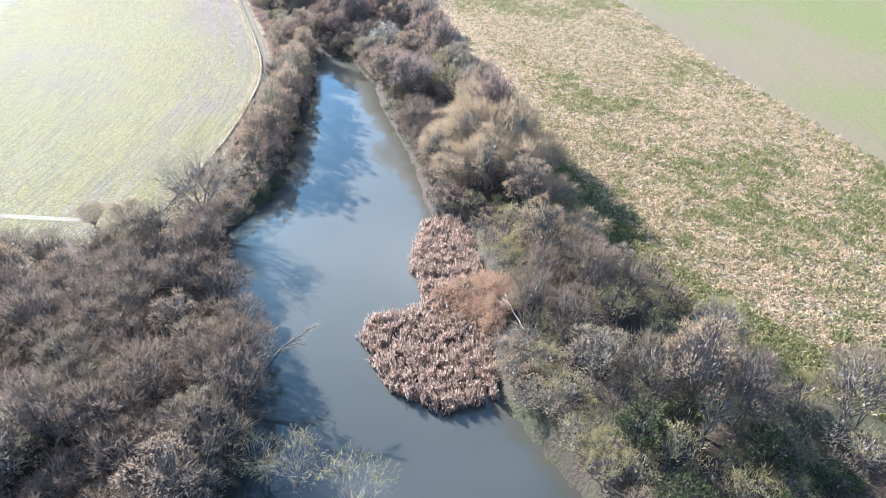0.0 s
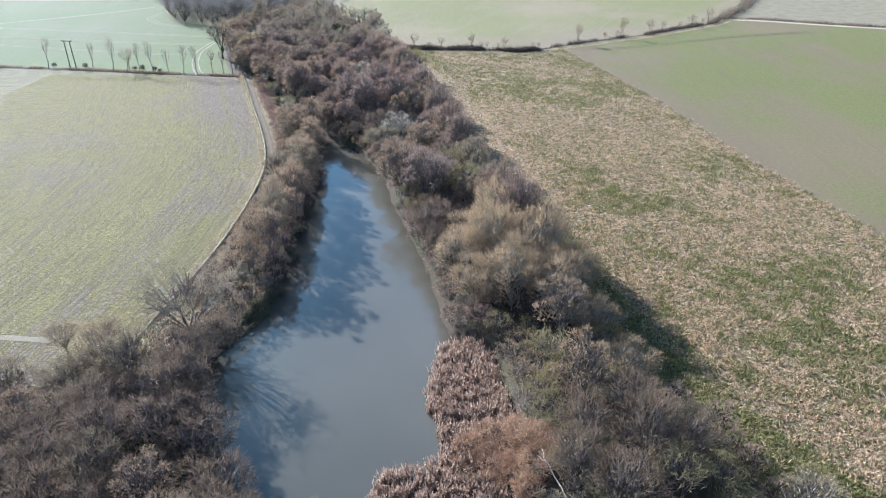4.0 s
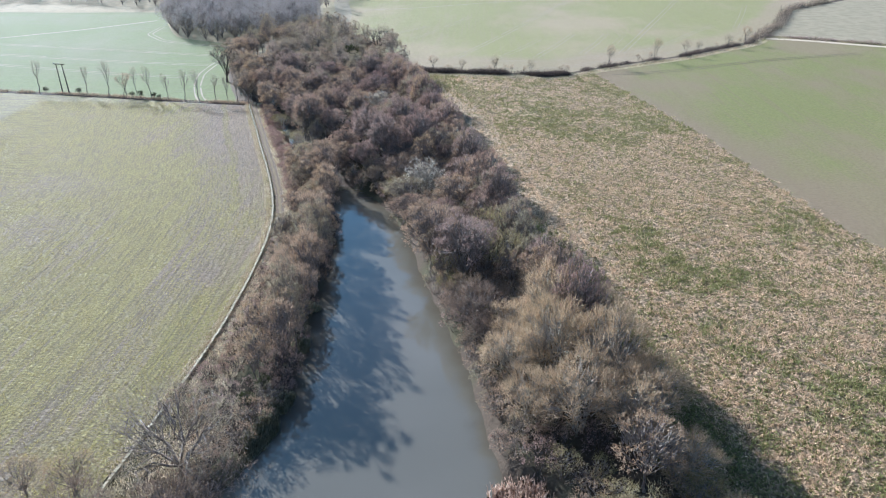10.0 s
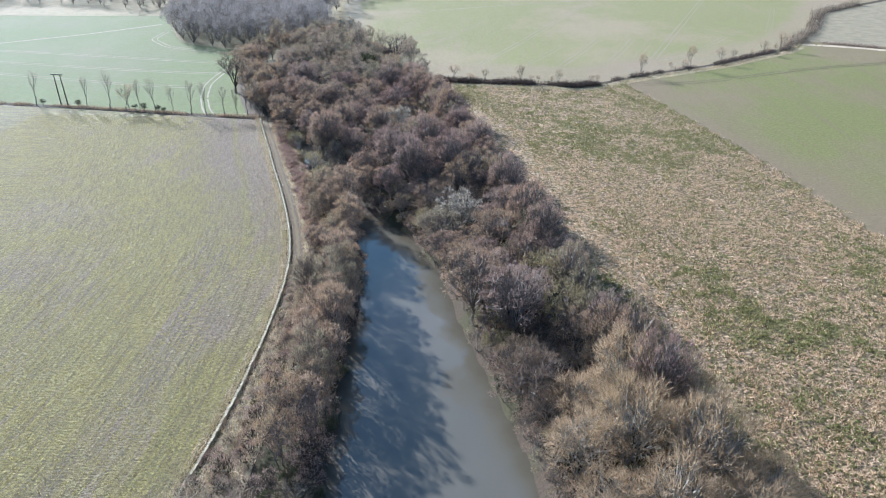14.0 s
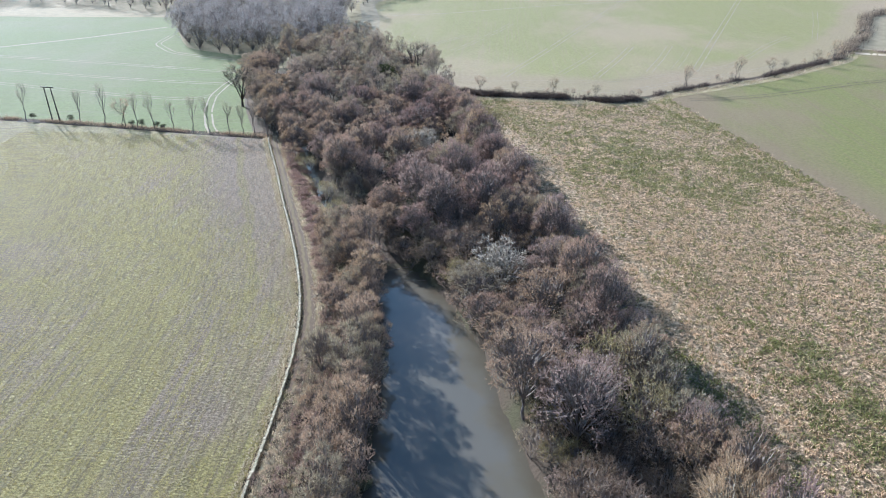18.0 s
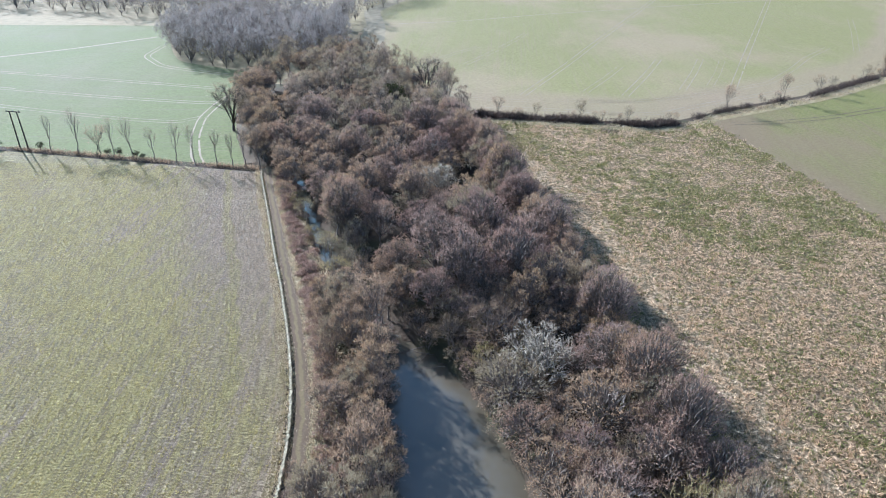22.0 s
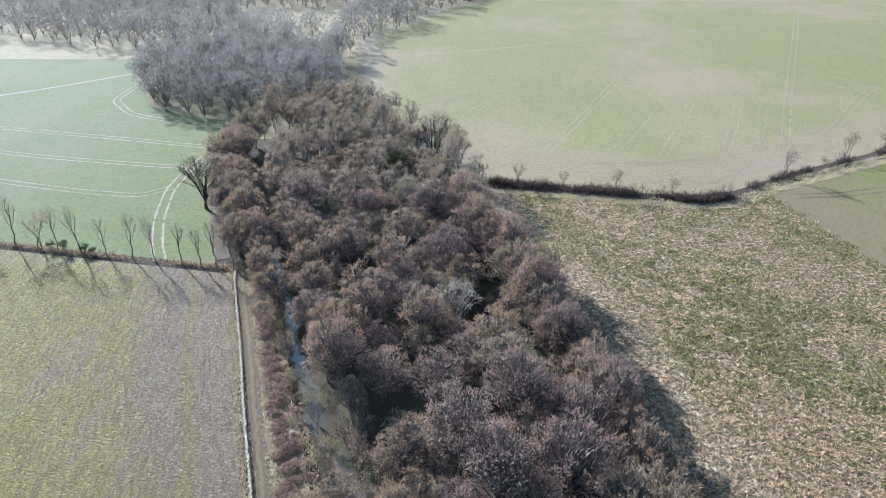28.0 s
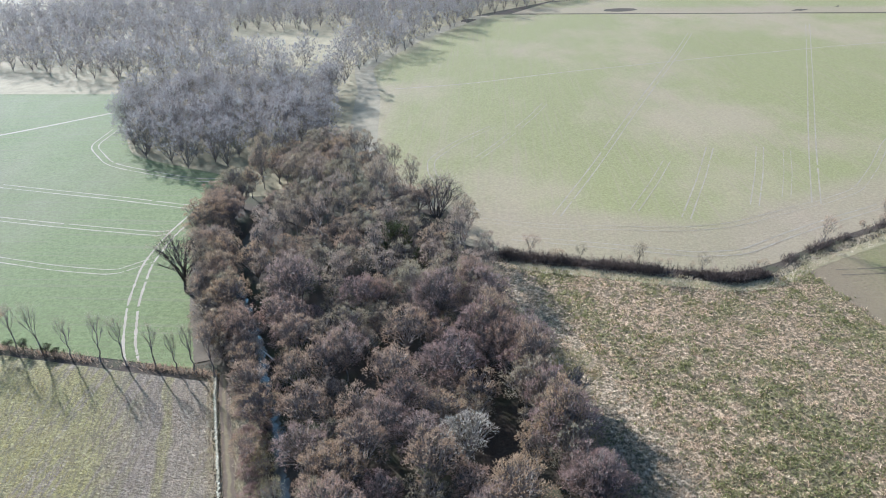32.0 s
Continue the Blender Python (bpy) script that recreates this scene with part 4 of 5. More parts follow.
for x, y, s in ((3.7, 71.5, 0.75), (3.6, 75.5, 0.75), (2.6, 79.5, 0.7), (4.2, 55, 0.75), (4.9, 51.5, 0.75), (6.2, 48, 0.75), (-36, 86, 0.9), (-33.5, 88, 0.85), (-33, 91.5, 0.9), (-35.5, 82, 0.8), (-38, 90, 0.8), (-32, 95, 0.8)):
    plant("scrub", x, y, s, 0.95)
plant("ivy", -34, 93.5, 0.45)
plant("ivy", -33, 97, 0.4)
plant("sparse", -14.5, 37.5, 1.0, 1.0)
plant("sparse", -9.0, 34.5, 1.15, 1.0)
plant("sparse", -18, 39, 0.9, 0.9)

RIGHT_BANK = [(-35, 166), (-28, 160), (-23, 151), (-18.5, 141), (-16, 130), (-12, 118), (-7.5, 104), (-5, 92), (-3.5, 87), (2, 85), (6.5, 73), (7.5, 60), (8, 52), (11, 44.5), (14.5, 35), (16, 20),
              (56, 20), (50, 36), (33.5, 48), (23.5, 56), (14.5, 71), (10, 84), (6, 103), (-0.5, 128), (-8, 157), (-11.5, 168)]
fill([p for p in RIGHT_BANK if p[1] < 82] + [(14, 84), (4, 84)], 3.6, (("osier", 5), ("olive", 4), ("brown", 2), ("sparse", 1)), 11, (0.75, 1.05), tall=1.2, keep=lambda x, y: y > 45)
fill([p for p in RIGHT_BANK if p[1] < 50], 3.2, (("olive", 3), ("scrub", 2), ("sparse", 1)), 40, (0.7, 1.0), keep=lambda x, y: y < 46)
fill([p for p in RIGHT_BANK if p[1] > 100], 7.5, (("alder", 1), ("brown", 3), ("osier", 1)), 33, (1.1, 1.3), tall=0.95)
fill([p for p in RIGHT_BANK if p[1] > 100], 3.9, (("alder", 2), ("brown", 5), ("osier", 3), ("olive", 3), ("grey", 1), ("sparse", 1)), 12, (0.68, 0.92), tall=1.0)
fill(RIGHT_BANK, 4.8, (("scrub", 2), ("olive", 1), ("scrub_purple", 1)), 13, (0.7, 1.0))
WOOD = [(-34, 167), (-40, 176), (-46, 186), (-50, 193), (-55, 204), (-60, 218), (-66, 232), (-75, 250), (-79, 268), (-78, 290), (-64, 308), (-54, 300), (-42, 282), (-38, 268), (-32, 253),
        (-28.5, 232), (-22.5, 218), (-19, 205), (-14, 185), (-10, 168)]
fill(WOOD, 7.6, (("alder", 3), ("brown", 2)), 26, (1.0, 1.25), tall=0.98, keep=lambda x, y: y < 240)
fill(WOOD, 5.1, (("alder", 5), ("brown", 4), ("grey", 2)), 14, (0.72, 0.98), tall=0.92, keep=lambda x, y: y < 240)
fill(WOOD, 3.9, (("grove", 5), ("brown", 1)), 36, (0.8, 1.1), tall=0.98, keep=lambda x, y: y >= 238 and math.hypot(x + 42.2, y - 272) > 7)
fill([(-38, 168), (-46, 184), (-52, 196), (-58, 208), (-64, 222), (-62, 223), (-55.5, 208), (-49, 196), (-43, 183), (-35, 169)], 2.3, (("scrub", 2), ("scrub_purple", 1), ("brown", 2)), 32, (0.6, 0.85), tall=1.2)
fill([(-39.2, 126), (-40.2, 140), (-42.8, 152), (-46.3, 162), (-49.5, 171), (-46, 172), (-42, 162), (-39, 151), (-38, 140), (-37.5, 126)], 2.3, (("scrub", 3), ("brown", 1), ("scrub_purple", 1)), 34, (0.55, 0.8))
EDGE = [(-40, 256), (-33.5, 236), (-27.5, 218), (-23.5, 205), (-17, 185), (-12, 166), (-6, 140), (3.5, 106), (11, 84), (16, 72), (29, 54), (31, 56), (18.5, 74), (13.8, 86), (6.5, 107), (-2.6, 141), (-8.8, 167), (-13.6, 186), (-19.1, 206), (-22.8, 219), (-28.6, 237), (-35, 256)]
er = random.Random(61)
for y in np.arange(106, 246, 3.2):
    plant(er.choice(("brown", "brown", "grey", "alder")), float(WOOD_EDGE(y)) - er.uniform(5.8, 7.4), y + er.uniform(-1, 1), er.uniform(0.78, 0.92), er.uniform(1.3, 1.5), rng=er)
fill(EDGE, 2.5, (("scrub", 2), ("scrub_purple", 2), ("olive", 1)), 31, (0.6, 0.9), tall=1.25)
fill([(-60, 203), (-55, 192), (-50, 184), (-45, 175), (-40, 165), (-41.5, 165), (-46, 176), (-51, 187), (-55, 197), (-62.5, 212), (-62, 214)], 3.8, (("sparse", 2), ("olive", 1)), 24, (0.6, 0.8))
fill([(-63, 222), (-59.5, 208), (-54, 196), (-48, 186.5), (-42.5, 176), (-44.5, 174.5), (-50.5, 185.5), (-56.5, 197), (-62.5, 210), (-66, 222)], 3.2, (("slim", 1), ("sparse", 1)), 37, (0.6, 0.85), tall=1.0, keep=lambda x, y: x > float(WALL(y)) + 8.5)
# the far side of the brook and the strip beside the pond
fill([(-69, 222), (-64, 213), (-60, 205), (-63, 216), (-72, 234), (-82, 252), (-87, 262), (-88, 290), (-94, 284), (-90, 262), (-84, 246), (-76, 228)], 4.0, (("brown", 3), ("alder", 1)), 16, (0.75, 1.0))
STRIP = [(-40.5, 92), (-39.5, 106), (-39.5, 121), (-39, 131), (-39, 143), (-39.5, 152), (-42, 160), (-39, 165), (-37.5, 161), (-35, 150), (-33, 137), (-32, 124), (-32, 112), (-31, 100), (-32, 92)]
fill(STRIP, 2.7, (("slim", 5), ("scrub_purple", 1)), 17, (0.85, 1.05), tall=1.25, keep=lambda x, y: x > (-35.8 if y < 135 else -39) and y > 100)
fill(STRIP, 2.4, (("scrub", 2), ("scrub_purple", 3)), 38, (0.55, 0.8))
fill([(-46, 172), (-41, 166), (-43, 160), (-48, 170)], 3.0, (("brown", 2), ("scrub", 2)), 18, (0.75, 0.95))
LEFT_WOOD = [(-62, 18), (-70, 50), (-66, 62), (-57, 70.5), (-51, 74.5), (-44.5, 75.5), (-41.5, 74.5), (-39, 72.5), (-35.5, 69), (-30, 60), (-25.5, 50), (-24.5, 35), (-24, 18)]
fill(LEFT_WOOD, 4.2, (("osier", 6), ("brown", 1)), 19, (0.85, 1.15))
fill(LEFT_WOOD, 3.2, (("scrub", 1), ("scrub_purple", 2), ("osier", 2)), 20, (0.7, 0.95))

fill([(-73, 223.5), (-68, 218), (-66, 226), (-76, 243), (-81, 256), (-83, 266), (-92, 280), (-93, 266), (-86, 250), (-79, 236)], 3.3, (("brown", 3), ("grey", 2)), 30, (0.8, 1.05))
# thickets that lean over the water's edge
fill([(-31, 161), (-25, 152), (-20, 141), (-17.5, 130), (-13.5, 118), (-9, 104), (-6.5, 92), (-4.5, 86), (1, 84), (2, 88), (-1, 94), (-3, 105), (-8, 119), (-12, 131), (-15, 141), (-20, 152), (-26, 161)], 2.0, (("scrub", 3), ("scrub_purple", 2), ("olive", 1)), 25, (0.55, 0.85))

fill([(-37, 161), (-35, 150), (-32.5, 137), (-31.5, 124), (-31.5, 112), (-30.5, 100), (-31, 92), (-33, 92), (-32.5, 100), (-33.5, 112), (-33.5, 124), (-34.5, 137), (-37, 150), (-39, 160)], 1.9, (("scrub", 2), ("scrub_purple", 3)), 27, (0.6, 0.9))
fill([(-34, 85), (-34.5, 78), (-31, 68), (-27, 60), (-23, 50), (-22, 35), (-25, 35), (-26, 50), (-30, 61), (-34, 69), (-36.5, 79), (-36.5, 84)], 2.2, (("scrub", 2), ("scrub_purple", 2), ("grey", 1)), 28, (0.6, 0.9))
fill([(2.5, 84), (5, 73), (6.5, 64), (6, 56), (6.5, 50), (9.5, 43.5), (12.5, 38), (14.5, 28), (18, 28), (15.5, 39), (12, 45), (10.5, 51), (12, 60), (10, 73), (5, 86)], 2.2, (("scrub", 2), ("olive", 3)), 29, (0.55, 0.8))

# far woods
def far_wood(name, label, poly, gap, seed, size, tries, key="far"):
    """A distant wood: its trees joined, trunks in one part and crowns in the other."""
    r = random.Random(seed)
    xs, ys = [p[0] for p in poly], [p[1] for p in poly]
    cand = np.array([(r.uniform(min(xs), max(xs)), r.uniform(min(ys), max(ys))) for _ in range(tries)])
    cand = cand[polygon_distance(cand[:, 0], cand[:, 1], poly) < 0]
    pts = []
    for x, y in cand:
        if all((x - a) ** 2 + (y - b) ** 2 > gap * gap for a, b in pts):
            pts.append((x, y))
    kinds = []
    for trunk, crown in KINDS[key][1]:
        tv = np.array([tuple(v.co) for v in trunk.vertices])
        cv = np.array([tuple(v.co) for v in crown.vertices]).reshape(-1, 3, 3)
        kinds.append((tv, [tuple(p.vertices) for p in trunk.polygons], cv))
    verts, faces, crowns = [], [], []
    for x, y in pts:
        tv, tf, cv = r.choice(kinds)
        a, s = r.uniform(0, 6.28), r.uniform(*size)
        turn = np.array([[math.cos(a), math.sin(a), 0], [-math.sin(a), math.cos(a), 0], [0, 0, r.uniform(0.85, 1.15)]]) * s
        at = np.array([x, y, 0.2])
        b = sum(len(v) for v in verts)
        verts.append(tv @ turn + at)
        faces += [tuple(b + i for i in f) for f in tf]
        crowns.append(cv @ turn + at)
    root = thing(name, label, "wood", kind="stuff")
    tagged(part("trunk", mesh_of(name + "_trunk", np.concatenate(verts), faces, BARK, True), root), kind="stuff")
    tagged(part("crown", triangles(name + "_crown", np.concatenate(crowns), TW_FAR_HAZED), root), kind="stuff")


far_wood("copse", "rounded copse of bare trees beyond the crop, paled as by haze", [(-148, 346), (-134, 319), (-112, 308), (-90, 311), (-76, 322), (-82, 345), (-88, 385), (-140, 385), (-150, 360)], 5.6, 21, (0.85, 1.1), 3000)
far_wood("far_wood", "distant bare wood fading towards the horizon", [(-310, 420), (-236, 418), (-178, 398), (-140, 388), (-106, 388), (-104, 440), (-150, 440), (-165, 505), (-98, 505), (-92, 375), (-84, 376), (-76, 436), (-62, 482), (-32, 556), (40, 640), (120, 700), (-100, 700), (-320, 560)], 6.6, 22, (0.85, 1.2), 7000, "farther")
sheet("clearing", "pale dry grass clearing in the far wood", "field", const(-158), const(-98), 442, 503, 8, 8, HAY, 0.08)
fill([(-64, 312), (-78, 292), (-88, 292), (-90, 306), (-78, 318)], 3.8, (("grove", 2), ("brown", 1)), 23, (0.8, 1.0))

# poplars and the hedge at the head of the pasture
for x in (-73.2, -76.2, -79.2, -83.1, -88.2, -92.7, -97.9, -103.1, -107.8, -116.8, -123.8, -140):
    plant("poplar", x, float(left_hedge_y(x)) + 0.4, random.Random(int(-x)).uniform(0.85, 1.1), group="poplars along the hedge")


plant("hedge_tree", -111.5, float(left_hedge_y(-111.5)) + 0.3, 1.25, 1.0, label="round bare tree growing out of the hedge")


# ---- blades, hedges and reeds ----
def blades(rng, x, y, z, per, reach, tall, width, lean=0.6):
    """Tufts of pointed blades at the given places."""
    n = len(x) * per
    p = np.stack([np.repeat(x, per), np.repeat(y, per), np.repeat(z, per)], -1)
    p[:, :2] += rng.normal(size=(n, 2)) * reach
    a = rng.uniform(0, 2 * np.pi, n)
    d = np.stack([np.cos(a) * lean, np.sin(a) * lean, np.ones(n)], -1) * (1, 1, 1)
    d[:, :2] *= rng.uniform(0.2, 1.6, n)[:, None]
    d /= np.linalg.norm(d, axis=1)[:, None]
    return twig_triangles(rng, p, d, rng.uniform(0.5, 1.2, n) * tall, width)


def scatter(seed, n, x0, x1, y0, y1, keep):
    rng = np.random.default_rng(seed)
    x, y = rng.uniform(x0, x1, n), rng.uniform(y0, y1, n)
    k = keep(x, y)
    return rng, x[k], y[k], ground_z(x[k], y[k])


def stuff(name, label, category, corners, material):
    return tagged(new(name, triangles(name, corners, material)), label, category, kind="stuff")


in_stubble = lambda x, y: (x > WOOD_EDGE(y) - 4.5) & (x < CROP_EDGE(y) + 0.5 + 0.5 * np.sin(y * 1.3) + 0.4 * np.sin(y * 3.7)) & (y < right_hedge_y(x) - 3)
rng, sx, sy, sz = scatter(31, 420000, -40, 95, 38, 262, in_stubble)
near = rng.random(len(sx)) < np.clip(1.1 - (sy - 60) / 200, 0.3, 1)
sx, sy, sz = sx[near], sy[near], sz[near]
green = rng.random(len(sx)) < np.clip(weediness(sx, sy) * 0.65 + 0.12 - 0.1 * smooth((WOOD_EDGE(sy) + 12 - sx) / 6) * smooth((sy - 105) / 35), 0.05, 0.65)
thin = patchy(sx, sy, 0.8, 4) + rng.normal(size=len(sx)) * 0.1 > 0.46
stuff("dead_stalks", "flattened pale dead stalks all over the field", "stubble", blades(rng, sx[~green & thin], sy[~green & thin], sz[~green & thin] + 0.03, 3, 0.26, 0.55, 0.12, 1.4), STRAW)
stuff("weeds", "green leafy weeds among the dead stalks", "weeds", blades(rng, sx[green], sy[green], sz[green] + 0.03, 4, 0.26, 0.5, 0.19, 1.0), WEED)

# sedge along the water's edge
rng, gx2, gy2, gz2 = scatter(55, 30000, -38, -27, 84, 118, lambda x, y: (np.abs(polygon_distance(x, y, POND) - 0.3) < 0.9) & (x < -28) & (patchy(x, y, 0.35, 5) > 0.42))
stuff("sedge", "pale green sedge tufts at the water's edge", "sedge", blades(rng, gx2, gy2, np.maximum(gz2, WATER_Z - 0.1), 5, 0.2, 0.9, 0.09, 0.7), SEDGE)

# the reed bed
REEDS = [(3.5, 50), (-1.6, 47.6), (-7.7, 51), (-11.9, 59), (-10.8, 62.5), (-5, 65.2), (-5.6, 70.5), (-7.2, 73), (-6, 84.5), (-1, 85.5), (1.5, 80), (3.2, 70), (3.6, 64), (3, 58), (3.6, 53)]
rng = np.random.default_rng(33)
rx, ry = rng.uniform(-12.5, 4, 13000), rng.uniform(47, 86, 13000)
k = (polygon_distance(rx, ry, REEDS) < -0.1 + rng.normal(size=13000) * 0.25) & (((rx - 2.6) / 4.2) ** 2 + ((ry - 64.8) / 4.0) ** 2 > 1 + rng.normal(size=13000) * 0.35)
rx, ry = rx[k], ry[k]
clear = patchy(rx, ry, 1.7, 6) > 0.3
rx, ry = rx[clear], ry[clear]
n = len(rx) * 6
foot = np.stack([np.repeat(rx, 6), np.repeat(ry, 6), np.full(n, WATER_Z - 0.1)], -1)
turn = rng.uniform(0, 2 * np.pi, n)
way = np.stack([np.cos(turn) * 0.2, np.sin(turn) * 0.2, np.ones(n)], -1)
stems = twig_triangles(rng, foot + rng.normal(size=(n, 3)) * (0.07, 0.07, 0), way, np.repeat(0.8 + 0.9 * patchy(rx, ry, 1.9, 8), 6) * rng.uniform(0.75, 1.05, n), 0.15)
tips = stems[:, 2]
heads = twig_triangles(rng, tips[::2] - (0, 0, 0.25), way[::2] + rng.normal(size=tips[::2].shape) * 0.35, rng.uniform(0.25, 0.45, len(tips[::2])), 0.16)
stems = np.concatenate([stems, heads])
stuff("reed_bed", "bed of dead pinkish tan bulrushes in the pond", "reeds", stems, REED)


def hedge(name, label, path, wide, tall, seed, per_metre, material, group=""):
    """A cut hedge: short woody stems below and a mass of twigs."""
    r = np.random.default_rng(seed)
    pts = []
    for (ax, ay), (bx, by) in zip(path, path[1:]):
        n = int(math.hypot(bx - ax, by - ay) * per_metre)
        t = r.random(n)
        pts.append(np.stack([ax + (bx - ax) * t, ay + (by - ay) * t], -1))
    p = np.concatenate(pts)
    p = p + r.normal(size=p.shape) * wide * 0.35
    z = ground_z(p[:, 0], p[:, 1])
    lumps = patchy(p[:, 0], p[:, 1], 0.16, seed)
    keep = lumps + r.normal(size=len(p)) * 0.1 > 0.26
    p, z, lumps = p[keep], z[keep], lumps[keep]
    up = r.random(len(p)) ** 1.3 * tall * (0.4 + 0.9 * lumps)
    root = thing(name, label, "hedge", group)
    pos = np.stack([p[:, 0], p[:, 1], z + up * 0.75], -1)
    d = r.normal(size=pos.shape) * 0.6 + (0, 0, 0.7)
    d /= np.linalg.norm(d, axis=1)[:, None]
    tagged(part("twig_mass", triangles(name, twig_triangles(r, pos, d, r.uniform(0.4, 1.0, len(pos)) * min(1.0, tall), 0.09), material), root), kind="stuff")
    low = r.random(len(p)) < 0.12
    q = np.stack([p[low, 0], p[low, 1], z[low] - 0.05], -1)
    e = r.normal(size=q.shape) * 0.25 + (0, 0, 1)
    tagged(part("stem_mass", triangles(name + "_stems", twig_triangles(r, q, e, r.uniform(0.6, 1.0, len(q)) * tall, 0.14), BARK_DARK), root), kind="stuff")
    return root


hx = np.array([-29, -20, -12, -4, 2, 8, 14, 19, 23])
hedge("field_hedge", "low dark bare hedge along the field's head", [(x, float(right_hedge_y(x))) for x in hx], 2.4, 1.7, 41, 330, TW_HEDGE_SHADED)
hx = np.array([23, 30, 37, 44, 55, 66, 80, 97, 104])
hedge("field_hedge", "thin gappy bare hedge beside a pale track", [(x, float(right_hedge_y(x)) + 1) for x in hx], 1.8, 1.4, 42, 90, TW_HEDGE_SHADED)
hx = np.array([97, 108, 124, 135, 146, 175])
hedge("field_hedge", "tall dense bare hedge winding between far fields", [(x, float(right_hedge_y(x))) for x in hx], 4.0, 3.0, 43, 120, TW_GREY)
hedge("field_hedge", "dark hedge beside the far lane", [(106, 327), (122, 320), (138, 311), (170, 296), (230, 268)], 2.2, 1.4, 44, 70, TW_PURPLE)
hx = np.array([-73, -85, -100, -120, -150, -200, -260])
hedge("field_hedge", "low brown hedge under the poplars", [(x, float(left_hedge_y(x)) + 0.5) for x in hx], 1.4, 0.9, 45, 60, TW_BROWN)
hr = random.Random(46)
for x in (-28, -27, -24.5, -22.5, -18, -17, -13, -4, -2.5, 1, 3, 7, 9, 11, 19, 21, 33, 36, 47, 52, 54, 66, 72, 73, 80, 86, 88, 92, 95, 99):
    plant("hedge_tree", x, float(right_hedge_y(x)) + 0.6, hr.choice((0.3, 0.4, 0.45, 0.5, 0.7, 0.95)), hr.uniform(0.9, 1.3), rng=hr, group="hedge trees")
for x, key, s in ((-126.8, "ivy", 0.36), (-109.5, "ivy", 0.3), (-106.8, "ivy", 0.38), (-102.6, "ivy", 0.36), (-100.8, "ivy", 0.28), (-138, "ivy", 0.35), (-160, "grey", 0.55)):
    plant(key, x, float(left_hedge_y(x)) + 0.6, s, 0.9, rng=hr, group="hedge shrubs")
# brambles and dry grass along the track
fill([(-44, 93), (-42, 106), (-42, 121), (-42.4, 131), (-43.2, 139), (-40.8, 139), (-39.4, 131), (-39, 121), (-39, 106), (-40, 93)], 1.5, (("scrub", 3), ("scrub_purple", 2)), 39, (0.3, 0.48), tall=0.9)
in_verge = lambda x, y: (x > WALL(y) + 3.0 - 2.6 * (y < 130)) & (x < WALL(y) + 8.0 - 2.5 * (y < 140) + 3 * (y < 93)) & (polygon_distance(x, y, POND) > 0)
rng, vx, vy, vz = scatter(51, 70000, -75, -34, 76, 222, in_verge)
stuff("dry_grass", "tufts of pale dry grass beside the track", "grass", blades(rng, vx, vy, vz, 4, 0.2, 0.5, 0.09, 0.8), GRASS_DRY)
rng, ex, ey, ez = scatter(52, 150000, -76, -40, 84, 222, lambda x, y: ((x > WALL(y) - 1.4) & (x < WALL(y) + 0.5)) | ((x > WALL(y) + 2.2) & (x < WALL(y) + 3.4)))
stuff("wall_grass", "rank grass growing along the wall and track", "grass", blades(rng, ex, ey, ez, 3, 0.15, 0.4, 0.08, 0.8), GRASS_DRY)
rng, ex, ey, ez = scatter(56, 60000, -30, 108, 246, 322, lambda x, y: np.abs(y - right_hedge_y(x) + 2.6) < 2.2)
stuff("hedge_grass", "rough pale grass in front of the field hedge", "grass", blades(rng, ex, ey, ez + 0.05, 3, 0.25, 0.5, 0.13, 0.9), GRASS_DRY)
in_pasture = lambda x, y: (x < WALL(y) - 0.8) & (y < left_hedge_y(x) - 2)
rng, px, py, pz = scatter(54, 115000, -135, -43, 76, 222, in_pasture)
side = WALL(py) - px
step = np.where(side < 48, np.round(side / 0.6) * 0.6 - side, 0)
px = px - step + rng.normal(size=len(px)) * 0.07
lift = (py + 0.1 * px) / 0.7
py = np.where(side < 48, py, py + (np.round(lift) - lift) * 0.7 + rng.normal(size=len(px)) * 0.09)
bare = side + 10 * (patchy(px, py, 0.07, 9) - 0.5) + rng.normal(size=len(px)) * 2 < 4 + 13 * smooth((py - 145) / 45)
stuff("pasture_tufts", "short olive grass tufts over the pasture", "grass", blades(rng, px[~bare], py[~bare], pz[~bare] + 0.04, 2, 0.1, 0.19, 0.13, 1.2), TUFT)
stuff("withered_tufts", "short withered purplish tufts beside the wall", "grass", blades(rng, px[bare], py[bare], pz[bare] + 0.04, 2, 0.1, 0.19, 0.13, 1.2), WITHERED)
mr = random.Random(53)
mounds = []
for yy in np.arange(118, 221, 0.6):
    mx = float(WALL(yy)) + mr.choice((mr.uniform(3.7, 4.6), mr.uniform(4.4, 7.2)))
    mz = float(ground_z(np.array([mx]), np.array([yy]))[0])
    size = mr.uniform(0.8, 1.5)
    n = 280
    u = rng.normal(size=(n, 3))
    u[:, 2] = np.abs(u[:, 2])
    u /= np.linalg.norm(u, axis=1)[:, None]
    at = u * (1.15, 0.6, 0.8) * size * rng.uniform(0.6, 1.0, n)[:, None] + (mx, yy, mz)
    d = u * 0.6 + rng.normal(size=(n, 3)) * 0.6
    d /= np.linalg.norm(d, axis=1)[:, None]
    mounds.append(twig_triangles(rng, at, d, rng.uniform(0.25, 0.5, n), 0.09))
stuff("brambles", "low purplish bramble mounds beside the track", "brambles", np.concatenate(mounds), BRAMBLE)


